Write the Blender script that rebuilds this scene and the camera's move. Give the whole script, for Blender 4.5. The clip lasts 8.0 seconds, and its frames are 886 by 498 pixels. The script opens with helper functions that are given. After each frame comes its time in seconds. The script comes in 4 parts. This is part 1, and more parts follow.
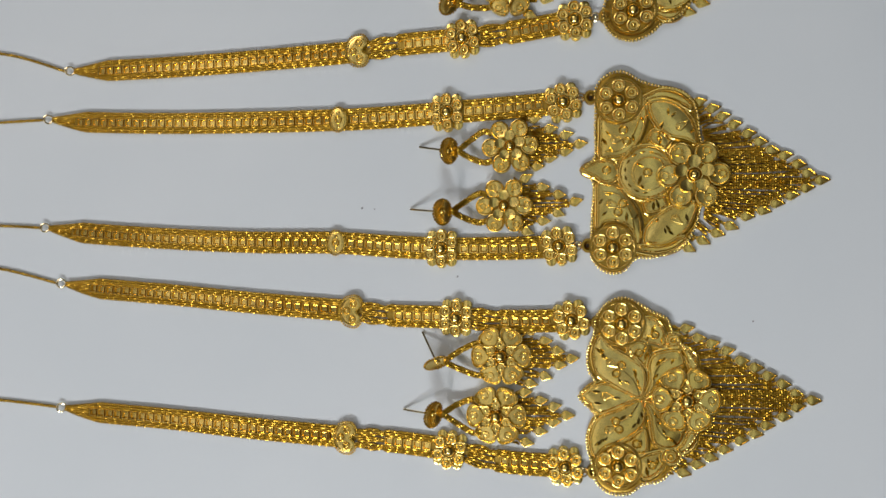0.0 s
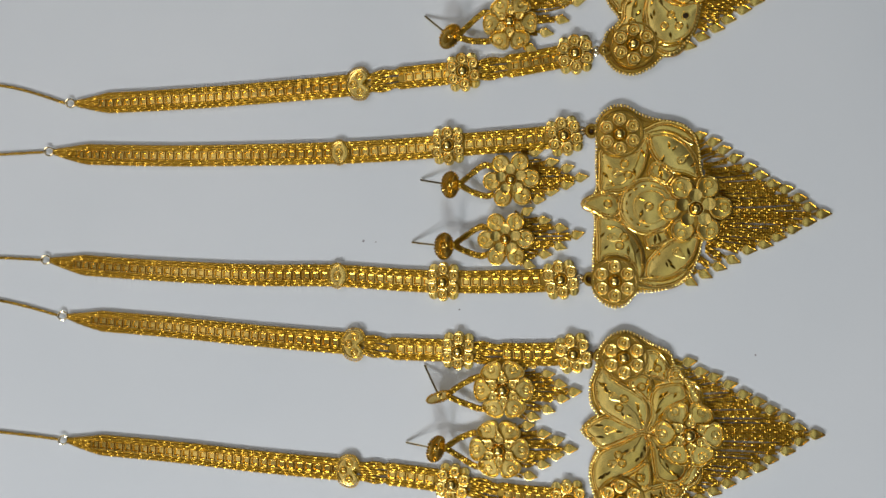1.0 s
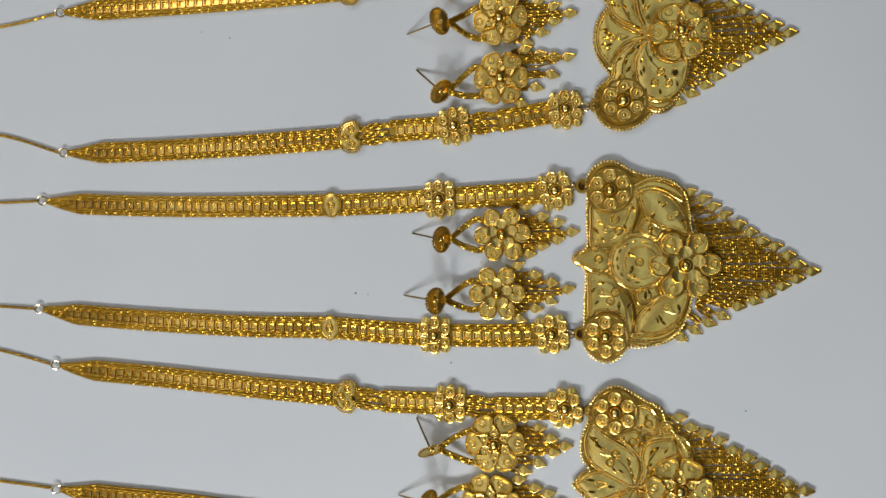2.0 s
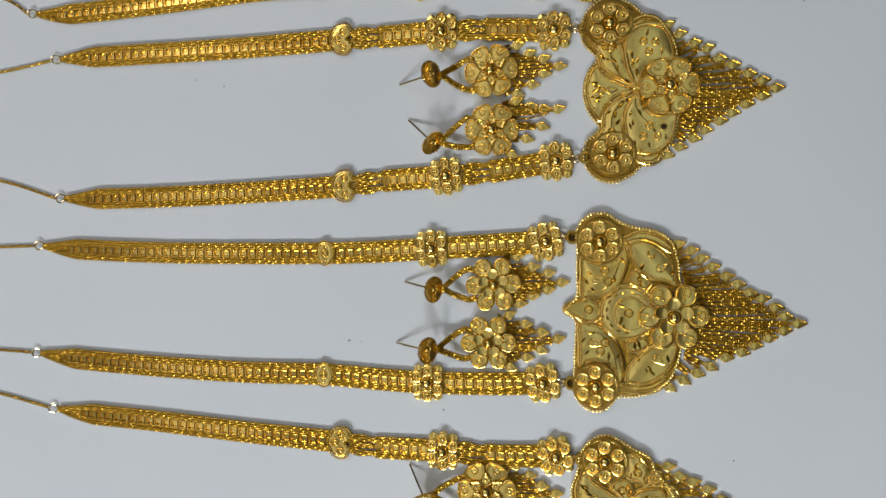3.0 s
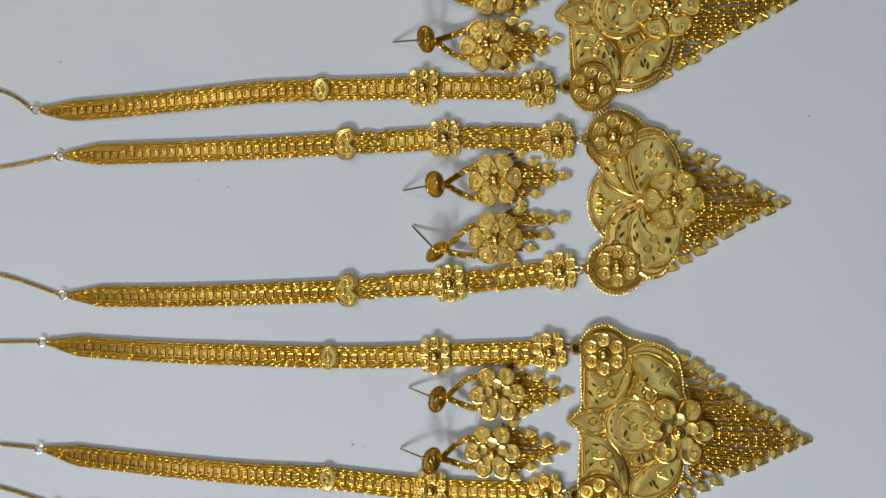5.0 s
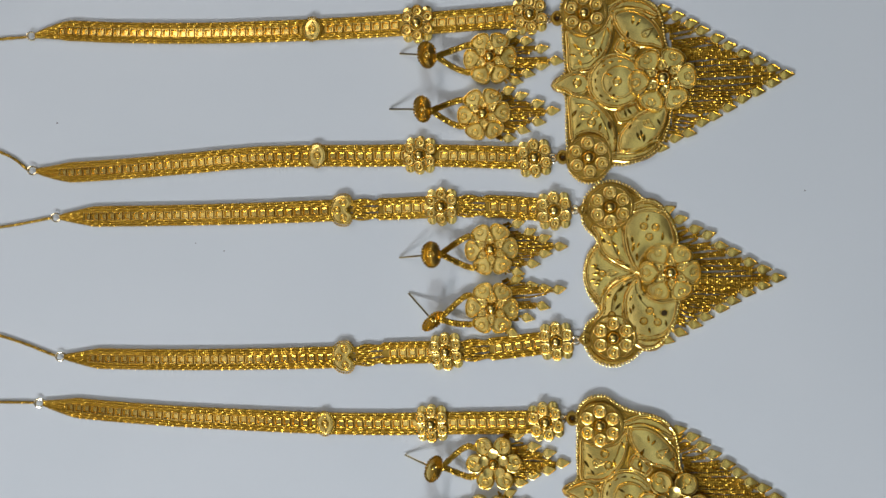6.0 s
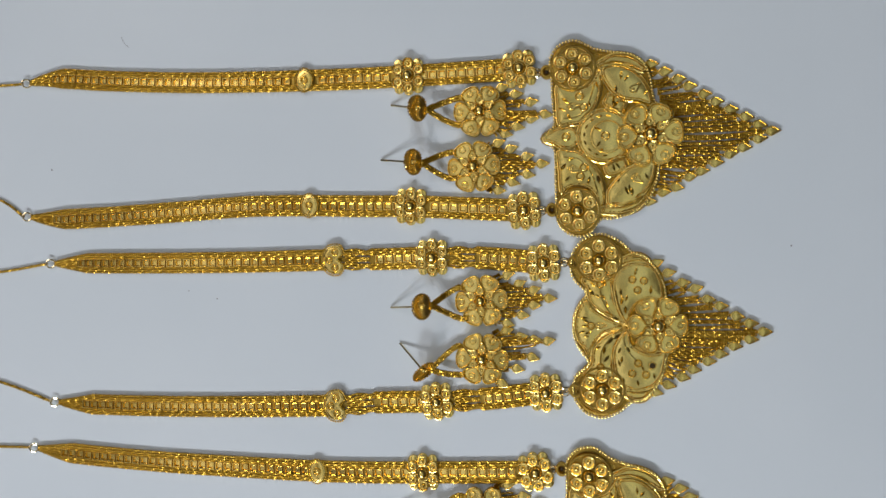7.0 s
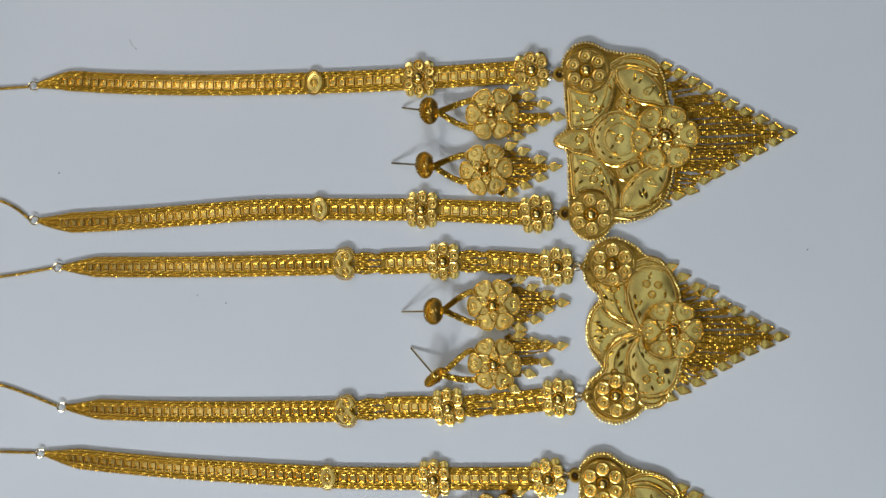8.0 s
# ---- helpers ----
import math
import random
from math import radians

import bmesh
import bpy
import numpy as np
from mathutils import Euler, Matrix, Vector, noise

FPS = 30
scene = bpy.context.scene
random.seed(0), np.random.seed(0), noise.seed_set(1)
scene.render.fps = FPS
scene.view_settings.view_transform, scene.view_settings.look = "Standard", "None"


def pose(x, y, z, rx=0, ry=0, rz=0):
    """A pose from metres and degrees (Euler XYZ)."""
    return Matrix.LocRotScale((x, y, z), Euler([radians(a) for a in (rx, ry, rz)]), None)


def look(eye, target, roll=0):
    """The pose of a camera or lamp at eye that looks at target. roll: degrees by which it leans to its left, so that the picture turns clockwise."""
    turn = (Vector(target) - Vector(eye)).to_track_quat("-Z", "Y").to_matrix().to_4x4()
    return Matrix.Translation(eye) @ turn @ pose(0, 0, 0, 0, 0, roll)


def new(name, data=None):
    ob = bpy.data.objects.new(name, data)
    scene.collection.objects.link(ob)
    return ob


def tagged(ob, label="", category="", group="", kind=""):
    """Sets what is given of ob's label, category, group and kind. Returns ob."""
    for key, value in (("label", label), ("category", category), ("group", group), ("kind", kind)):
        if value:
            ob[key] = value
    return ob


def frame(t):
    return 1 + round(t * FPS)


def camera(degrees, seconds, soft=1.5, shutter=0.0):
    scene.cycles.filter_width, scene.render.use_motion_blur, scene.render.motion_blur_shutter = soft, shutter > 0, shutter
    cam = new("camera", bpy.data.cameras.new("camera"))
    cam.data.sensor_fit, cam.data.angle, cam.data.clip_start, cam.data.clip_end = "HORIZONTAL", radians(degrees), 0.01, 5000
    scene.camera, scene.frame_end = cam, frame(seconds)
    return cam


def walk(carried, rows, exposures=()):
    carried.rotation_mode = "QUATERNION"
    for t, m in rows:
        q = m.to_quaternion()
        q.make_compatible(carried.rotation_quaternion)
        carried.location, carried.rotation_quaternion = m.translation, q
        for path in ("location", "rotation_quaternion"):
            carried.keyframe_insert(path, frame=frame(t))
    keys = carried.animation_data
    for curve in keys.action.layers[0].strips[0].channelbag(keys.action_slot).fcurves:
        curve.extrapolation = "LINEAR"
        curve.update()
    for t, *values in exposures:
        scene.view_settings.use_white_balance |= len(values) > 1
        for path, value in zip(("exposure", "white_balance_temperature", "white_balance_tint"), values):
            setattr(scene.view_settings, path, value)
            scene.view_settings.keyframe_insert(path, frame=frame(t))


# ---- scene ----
from mathutils.bvhtree import BVHTree
from mathutils.geometry import delaunay_2d_cdt

cam = camera(62.0, 8.0, soft=1.6)
# seconds; x, y, z in metres; turns in degrees
PATH = [
    (0, 0.05001, -0.00087, 0.27619, 0.195, 10.802, -0.586),
    (0.5, 0.05008, 0.00289, 0.27676, 0.282, 10.725, -0.809),
    (1, 0.04927, 0.01094, 0.27636, 0.293, 10.744, -0.913),
    (1.5, 0.05017, 0.02004, 0.27631, 0.513, 10.684, -0.965),
    (3, 0.05648, 0.05002, 0.27966, 0.208, 10.661, -1.181),
    (3.5, 0.05655, 0.05801, 0.28066, 0.232, 10.649, -1.188),
    (4, 0.05771, 0.06984, 0.28072, 0.241, 10.606, -1.186),
    (5.5, 0.05564, 0.10331, 0.27940, 0.191, 10.761, -1.196),
    (6, 0.05806, 0.11768, 0.27959, 0.149, 10.709, -1.176),
    (6.5, 0.06089, 0.12910, 0.28202, 0.127, 10.721, -1.188),
    (7, 0.06246, 0.13675, 0.28145, 0.222, 10.708, -1.239),
    (7.5, 0.05768, 0.13676, 0.27986, 0.260, 10.655, -1.257),
    (8, 0.05771, 0.13752, 0.27960, 0.390, 10.728, -1.238),
]
walk(cam, [(t, pose(x, y, z, a, b, c)) for t, x, y, z, a, b, c in PATH],
     [(0, -0.07, 6600, 10), (1.5, -0.07, 6610, 10), (3, -0.03, 6480, 10), (4, -0.02, 6410, 10), (5.5, 0.02, 6330, 10), (7, 0.03, 6220, 9.5), (8, 0.03, 6220, 9.5)])

# ---------------------------------------------------------------- light
world = bpy.data.worlds.new("room_light")
world.use_nodes = True
world.node_tree.nodes["Background"].inputs[0].default_value = (0.9, 0.95, 1.0, 1)
world.node_tree.nodes["Background"].inputs[1].default_value = 0.25
scene.world = world


def area_lamp(name, eye, target, size_x, size_y, power, color):
    data = bpy.data.lights.new(name, "AREA")
    data.shape, data.size, data.size_y, data.energy, data.color = "RECTANGLE", size_x, size_y, power, color
    ob = new(name, data)
    ob.matrix_world = look(eye, target)
    return ob


# a pair of bright lamps beyond the near edge of the table, a warmer one behind it to the west
area_lamp("ceiling_lamp", (-0.03, -1.12, 0.95), (0.0, 0.05, 0), 0.28, 0.22, 7.1, (0.93, 0.98, 1.0))
area_lamp("ceiling_lamp", (-0.56, -1.06, 0.95), (0.0, 0.05, 0), 0.28, 0.22, 7.7, (1.0, 0.975, 0.97))
area_lamp("ceiling_lamp", (-0.80, 1.1, 1.4), (-0.15, 0.05, 0), 0.8, 0.5, 4.8, (1.0, 0.90, 0.80))
# unseen fill strips added overhead for flat gold to mirror, warm west, cool east
for x, power, color in ((-1.95, 2.5, (1.0, 0.96, 0.95)), (-1.15, 2.2, (1.0, 0.96, 0.95)), (-0.38, 2.1, (0.97, 0.99, 1.0)), (0.36, 1.7, (0.80, 0.94, 1.0))):
    area_lamp("overhead_fill", (x, 0.1, 1.9), (x, 0.1, 0), 0.36, 2.4, power, color)

# ---------------------------------------------------------------- materials


def material(name):
    m = bpy.data.materials.new(name)
    m.use_nodes = True
    return m, m.node_tree.nodes, m.node_tree.links, m.node_tree.nodes["Principled BSDF"]


def gold(name, rough, low, high, grain=900.0, bump=0.06, tarnish=0.0):
    """Gold with a fine grain, a slow drift of hue, and a change from piece to piece."""
    m, n, l, b = material(name)
    b.inputs["Metallic"].default_value = 1.0
    co = n.new("ShaderNodeTexCoord")
    slow = n.new("ShaderNodeTexNoise")
    slow.inputs["Scale"].default_value, slow.inputs["Detail"].default_value = 160.0, 4.0
    fine = n.new("ShaderNodeTexNoise")
    fine.inputs["Scale"].default_value, fine.inputs["Detail"].default_value = grain, 6.0
    info = n.new("ShaderNodeObjectInfo")
    add = n.new("ShaderNodeMath")
    add.operation = "ADD"
    half = n.new("ShaderNodeMath")
    half.operation, half.inputs[1].default_value = "MULTIPLY", 0.3
    l.new(info.outputs["Random"], half.inputs[0])
    l.new(half.outputs[0], add.inputs[0])
    l.new(slow.outputs["Fac"], add.inputs[1])
    ramp = n.new("ShaderNodeValToRGB")
    ramp.color_ramp.elements[0].position, ramp.color_ramp.elements[0].color = 0.35, (*low, 1)
    ramp.color_ramp.elements[1].position, ramp.color_ramp.elements[1].color = 0.85, (*high, 1)
    l.new(add.outputs[0], ramp.inputs[0])
    l.new(ramp.outputs[0], b.inputs["Base Color"])
    rr = n.new("ShaderNodeMapRange")
    rr.inputs["To Min"].default_value, rr.inputs["To Max"].default_value = rough * 0.75, rough * 1.3
    l.new(fine.outputs["Fac"], rr.inputs["Value"])
    l.new(rr.outputs[0], b.inputs["Roughness"])
    bp = n.new("ShaderNodeBump")
    bp.inputs["Strength"].default_value, bp.inputs["Distance"].default_value = bump, 0.0004
    l.new(fine.outputs["Fac"], bp.inputs["Height"])
    wave = n.new("ShaderNodeBump")
    wave.inputs["Strength"].default_value, wave.inputs["Distance"].default_value = 0.11, 0.0008
    beaten = n.new("ShaderNodeTexNoise")
    beaten.inputs["Scale"].default_value, beaten.inputs["Detail"].default_value = 230.0, 2.0
    l.new(beaten.outputs["Fac"], wave.inputs["Height"])
    l.new(wave.outputs[0], bp.inputs["Normal"])
    l.new(bp.outputs[0], b.inputs["Normal"])
    for tex in (slow, fine, beaten):
        l.new(co.outputs["Object"], tex.inputs["Vector"])
    return m


SATIN = gold("satin_gold", 0.235, (0.84, 0.59, 0.14), (0.92, 0.695, 0.22), 1400.0, 0.03)
POLISHED = gold("polished_gold", 0.18, (0.90, 0.63, 0.15), (0.95, 0.71, 0.22), 700.0, 0.04)
# chains: same gold as the rest, base darkened for shade between strands
CHAIN = gold("shaded_chain_gold", 0.31, (0.45, 0.265, 0.027), (0.57, 0.355, 0.048), 900.0, 0.05)
FRINGE = gold("shaded_fringe_gold", 0.28, (0.45, 0.25, 0.024), (0.58, 0.345, 0.042), 900.0, 0.05)
# ground under petals and cups: recess shade is put into this darker base
PLATE = gold("shaded_plate_gold", 0.36, (0.40, 0.24, 0.038), (0.52, 0.335, 0.064), 1100.0, 0.12)
CUT = gold("bright_cut_gold", 0.07, (0.84, 0.62, 0.16), (0.90, 0.70, 0.24), 700.0, 0.0)
RING = gold("pale_gold", 0.12, (0.90, 0.75, 0.45), (0.95, 0.82, 0.55), 700.0, 0.02)
# near-black base for the caps that paint the dark of holes
DARK_CAP = gold("dark_cap_gold", 0.5, (0.05, 0.035, 0.02), (0.09, 0.06, 0.03), 900.0, 0.1)


def paper_material():
    m, n, l, b = material("white_sheet")
    co = n.new("ShaderNodeTexCoord")
    slow = n.new("ShaderNodeTexNoise")
    slow.inputs["Scale"].default_value, slow.inputs["Detail"].default_value = 9.0, 3.0
    fine = n.new("ShaderNodeTexNoise")
    fine.inputs["Scale"].default_value, fine.inputs["Detail"].default_value = 900.0, 5.0
    ramp = n.new("ShaderNodeValToRGB")
    ramp.color_ramp.elements[0].position, ramp.color_ramp.elements[0].color = 0.3, (0.708, 0.762, 0.818, 1)
    ramp.color_ramp.elements[1].position, ramp.color_ramp.elements[1].color = 0.7, (0.748, 0.796, 0.848, 1)
    l.new(slow.outputs["Fac"], ramp.inputs[0])
    l.new(ramp.outputs[0], b.inputs["Base Color"])
    b.inputs["Roughness"].default_value = 0.42
    b.inputs["Specular IOR Level"].default_value = 0.35
    bp = n.new("ShaderNodeBump")
    bp.inputs["Strength"].default_value, bp.inputs["Distance"].default_value = 0.08, 0.0003
    l.new(fine.outputs["Fac"], bp.inputs["Height"])
    l.new(bp.outputs[0], b.inputs["Normal"])
    for tex in (slow, fine):
        l.new(co.outputs["Object"], tex.inputs["Vector"])
    return m


def plain(name, color, rough, scale=6.0):
    m, n, l, b = material(name)
    co = n.new("ShaderNodeTexCoord")
    tex = n.new("ShaderNodeTexNoise")
    tex.inputs["Scale"].default_value = scale
    l.new(co.outputs["Object"], tex.inputs["Vector"])
    ramp = n.new("ShaderNodeValToRGB")
    ramp.color_ramp.elements[0].color = (*[c * 0.9 for c in color], 1)
    ramp.color_ramp.elements[1].color = (*color, 1)
    l.new(tex.outputs["Fac"], ramp.inputs[0])
    l.new(ramp.outputs[0], b.inputs["Base Color"])
    b.inputs["Roughness"].default_value = rough
    return m


PAPER = paper_material()
# unseen shell: dark walls and paler ceiling chosen for contrast in gold reflections
WALL = plain("wall_paint", (0.20, 0.17, 0.14), 0.8)
CEILING = plain("ceiling_paint", (0.55, 0.54, 0.52), 0.8)
DUST = plain("dust", (0.22, 0.21, 0.24), 0.9, 200.0)

# ---------------------------------------------------------------- building tools (millimetres)
U = 0.001
ORIGIN = {}
MESHES = {}


def thing(name, x, y, label, category, group=""):
    root = new(name)
    root.empty_display_size = 0.01
    root.location = (x * U, y * U, 0)
    ORIGIN[root] = (x, y)
    return tagged(root, label, category, group)


def mesh_of(name, geo, mat, smooth=True):
    verts, faces = geo
    me = bpy.data.meshes.new(name)
    me.from_pydata([(x * U, y * U, z * U) for x, y, z in verts], [], faces)
    me.materials.append(mat)
    if smooth:
        me.polygons.foreach_set("use_smooth", [True] * len(me.polygons))
        me.set_sharp_from_angle(angle=radians(38))
    me.update()
    return me


def part(name, geo, mat, parent, label="", smooth=True, kind=""):
    """One mesh under a thing, from places on the table in millimetres."""
    ox, oy = ORIGIN.get(parent, (0, 0))
    verts, faces = geo
    ob = new(name, mesh_of(name, ([(x - ox, y - oy, z) for x, y, z in verts], faces), mat, smooth))
    ob.parent = parent
    return tagged(ob, label, kind=kind)


def piece(name, key, make, mat, parent, x, y, z, rz=0.0, turn=None, scale=1.0, smooth=True, label=""):
    """A part that shares its mesh with its like."""
    if key not in MESHES:
        MESHES[key] = mesh_of(name, make(), mat, smooth)
    ob = new(name, MESHES[key])
    ob.parent = parent
    ox, oy = ORIGIN.get(parent, (0, 0))
    m = Matrix.Translation(((x - ox) * U, (y - oy) * U, z * U))
    m = m @ (turn if turn else Matrix.Rotation(radians(rz), 4, "Z")) @ Matrix.Scale(scale, 4)
    ob.matrix_local = m
    return tagged(ob, label)


def merged(geos):
    verts, faces = [], []
    for v, f in geos:
        k = len(verts)
        verts += v
        faces += [tuple(i + k for i in face) for face in f]
    return verts, faces


def moved(geo, x, y, z=0.0, rz=0.0, s=1.0):
    c, d = math.cos(radians(rz)) * s, math.sin(radians(rz)) * s
    return [(x + c * a - d * b, y + d * a + c * b, z + h * s) for a, b, h in geo[0]], geo[1]


def spline(pts, closed=False, steps=6):
    """A smooth line through a few points of two or three numbers."""
    p = [np.array(q, float) for q in pts]
    n, out = len(p), []
    for i in range(n if closed else n - 1):
        a, b, c, d = ((p[(i + k) % n] if closed else p[min(max(i + k, 0), n - 1)]) for k in (-1, 0, 1, 2))
        for j in range(steps):
            t = j / steps
            out.append(0.5 * (2 * b + (c - a) * t + (2 * a - 5 * b + 4 * c - d) * t * t + (3 * b - a - 3 * c + d) * t**3))
    if not closed:
        out.append(p[-1])
    return out


def even(pts, step):
    """The same line in even steps."""
    p = np.array(pts)
    d = np.r_[0, np.cumsum(np.linalg.norm(np.diff(p, axis=0), axis=1))]
    n = max(2, int(round(d[-1] / step)) + 1)
    s = np.linspace(0, d[-1], n)
    return np.stack([np.interp(s, d, p[:, k]) for k in range(p.shape[1])], 1)


def relief(outline, z0, profile, centre=None, bulge=0.0):
    """A chased piece of sheet: rings that run from its outline to its middle, with a height for each."""
    o = np.array(outline, float)[:, :2]
    c = np.array(centre if centre else o.mean(0))
    n, verts, faces = len(o), [], []
    for s, h in profile:
        verts += [(*(c + (q - c) * s), z0 + h + bulge * (1 - s * s)) for q in o]
    for k in range(len(profile) - 1):
        for i in range(n):
            j = (i + 1) % n
            faces.append((k * n + i, k * n + j, k * n + n + j, k * n + n + i))
    verts.append((*c, z0 + profile[-1][1] + bulge))
    k = (len(profile) - 1) * n
    faces += [(k + i, k + (i + 1) % n, len(verts) - 1) for i in range(n)]
    area = sum(o[i][0] * o[(i + 1) % n][1] - o[(i + 1) % n][0] * o[i][1] for i in range(n))
    return verts, faces if area > 0 else [f[::-1] for f in faces]


def leaf_line(spine, widths, steps=5):
    """An outline round a bent spine with a half width at each of its points."""
    c = np.array(spline([(*p, w) for p, w in zip(spine, widths)], False, steps))
    t = np.gradient(c[:, :2], axis=0)
    t /= np.linalg.norm(t, axis=1)[:, None] + 1e-9
    side = np.stack([-t[:, 1], t[:, 0]], 1) * np.maximum(c[:, 2:3], 0.02)
    return np.r_[c[:, :2] - side, (c[:, :2] + side)[::-1]]


def ring_geo(r, thick, high=None, n=20, k=6):
    """A raised ring, its foot open."""
    high = high or thick
    verts, faces = [], []
    for i in range(n):
        a = 2 * math.pi * i / n
        for j in range(k):
            b = math.pi * j / (k - 1)
            q = r + thick * math.cos(b)
            verts.append((q * math.cos(a), q * math.sin(a), high * math.sin(b)))
    for i in range(n):
        for j in range(k - 1):
            a, b = i * k + j, ((i + 1) % n) * k + j
            faces.append((a, b, b + 1, a + 1))
    return verts, faces


def dome_geo(r, h, n=16, k=6):
    verts, faces = [], []
    for j in range(k):
        b = math.pi / 2 * j / k
        verts += [(r * math.cos(b) * math.cos(2 * math.pi * i / n), r * math.cos(b) * math.sin(2 * math.pi * i / n), h * math.sin(b)) for i in range(n)]
    for j in range(k - 1):
        faces += [(j * n + i, j * n + (i + 1) % n, j * n + n + (i + 1) % n, j * n + n + i) for i in range(n)]
    verts.append((0, 0, h))
    faces += [((k - 1) * n + i, (k - 1) * n + (i + 1) % n, len(verts) - 1) for i in range(n)]
    return verts, faces


def ball_geo(r):
    """A small bead of few faces."""
    verts, faces = [(0, 0, r)], []
    for z, q in ((0.5, 0.866), (-0.2, 0.98), (-0.8, 0.6)):
        verts += [(q * r * math.cos(a * math.pi / 3.5), q * r * math.sin(a * math.pi / 3.5), z * r) for a in range(7)]
    faces += [(0, 1 + i, 1 + (i + 1) % 7) for i in range(7)]
    for k in (1, 8):
        faces += [(k + i, k + 7 + i, k + 7 + (i + 1) % 7, k + (i + 1) % 7) for i in range(7)]
    return verts, faces


def beads(line, r, step, z):
    return merged([moved(ball_geo(r * random.uniform(0.9, 1.1)), x, y, z + random.uniform(-0.1, 0.1)) for x, y in even(line, step)])


def chain_geo(line, r, pitch=0.95, wobble=0.03):
    """A fine chain: a round bar that swells into a bead for each link and winds a little as it goes."""
    p = even(line, pitch / 4)
    t = np.gradient(p, axis=0)
    t /= np.linalg.norm(t, axis=1)[:, None] + 1e-9
    verts, faces, n = [], [], 6
    spin = random.uniform(0, 60)
    for i, (q, d) in enumerate(zip(p, t)):
        d = Vector(d)
        side = Vector((-d.y, d.x, 0)).normalized()
        up = d.cross(side)
        if up.z < 0:
            up = -up
        if i % 4 == 0:
            size, o = r * random.uniform(0.93, 1.07), random.uniform(-wobble, wobble)
            spin += random.uniform(8, 24)
        k = size * (0.82, 0.99, 1.04, 0.99)[i % 4]
        for j in range(n):
            a = radians(spin + 60 * j)
            v = Vector(q) + side * (k * math.cos(a) + o) + up * k * math.sin(a)
            verts.append((v.x, v.y, max(v.z, 0.03)))
    for i in range(len(p) - 1):
        for j in range(n):
            faces.append((i * n + j, i * n + (j + 1) % n, i * n + n + (j + 1) % n, i * n + n + j))
    faces += [tuple(range(n))[::-1], tuple(len(verts) - n + j for j in range(n))]
    return verts, faces


def wire_geo(line, r, n=8):
    p = np.array(line, float)
    t = np.gradient(p, axis=0)
    verts, faces = [], []
    for q, d in zip(p, t):
        d = Vector(d).normalized()
        side = d.orthogonal().normalized()
        up = d.cross(side)
        verts += [tuple(Vector(q) + (side * math.cos(2 * math.pi * j / n) + up * math.sin(2 * math.pi * j / n)) * r) for j in range(n)]
    for i in range(len(p) - 1):
        faces += [(i * n + j, i * n + (j + 1) % n, i * n + n + (j + 1) % n, i * n + n + j) for j in range(n)]
    faces += [tuple(range(n))[::-1], tuple(len(verts) - n + j for j in range(n))]
    return verts, faces


def jump_ring_geo(r, wire):
    verts, faces = [], []
    for i in range(20):
        a = 2 * math.pi * i / 20
        for j in range(8):
            b = 2 * math.pi * j / 8
            verts.append(((r + wire * math.cos(b)) * math.cos(a), (r + wire * math.cos(b)) * math.sin(a), wire * math.sin(b)))
    for i in range(20):
        for j in range(8):
            faces.append((i * 8 + j, ((i + 1) % 20) * 8 + j, ((i + 1) % 20) * 8 + (j + 1) % 8, i * 8 + (j + 1) % 8))
    return verts, faces


def facing_out(line):
    p = np.array(line, float)[:, :2]
    q = np.roll(p, -1, 0)
    return p if np.sum(p[:, 0] * q[:, 1] - q[:, 0] * p[:, 1]) > 0 else p[::-1]


def inward(p):
    """Unit normals that point into a closed line running anticlockwise."""
    t = np.roll(p, -1, 0) - np.roll(p, 1, 0)
    t /= np.linalg.norm(t, axis=1)[:, None] + 1e-9
    return np.stack([-t[:, 1], t[:, 0]], 1)


def offset_line(line, d):
    p = facing_out(line)
    return p + inward(p) * np.asarray(d)[:, None]


def across(p, n):
    """How far it is from each point of a closed line, along its normal, to the other side."""
    q = np.roll(p, -1, 0)
    out = np.full(len(p), 30.0)
    for i in range(len(p)):
        e, w = q - p, p - p[i]
        den = n[i, 0] * e[:, 1] - n[i, 1] * e[:, 0]
        den = np.where(abs(den) < 1e-9, 1e-9, den)
        t = (w[:, 0] * e[:, 1] - w[:, 1] * e[:, 0]) / den
        u = (w[:, 0] * n[i, 1] - w[:, 1] * n[i, 0]) / den
        ok = (t > 0.05) & (u >= 0) & (u <= 1)
        if ok.any():
            out[i] = t[ok].min()
    return np.minimum(out, np.minimum(np.roll(out, 1), np.roll(out, -1)) * 1.3)


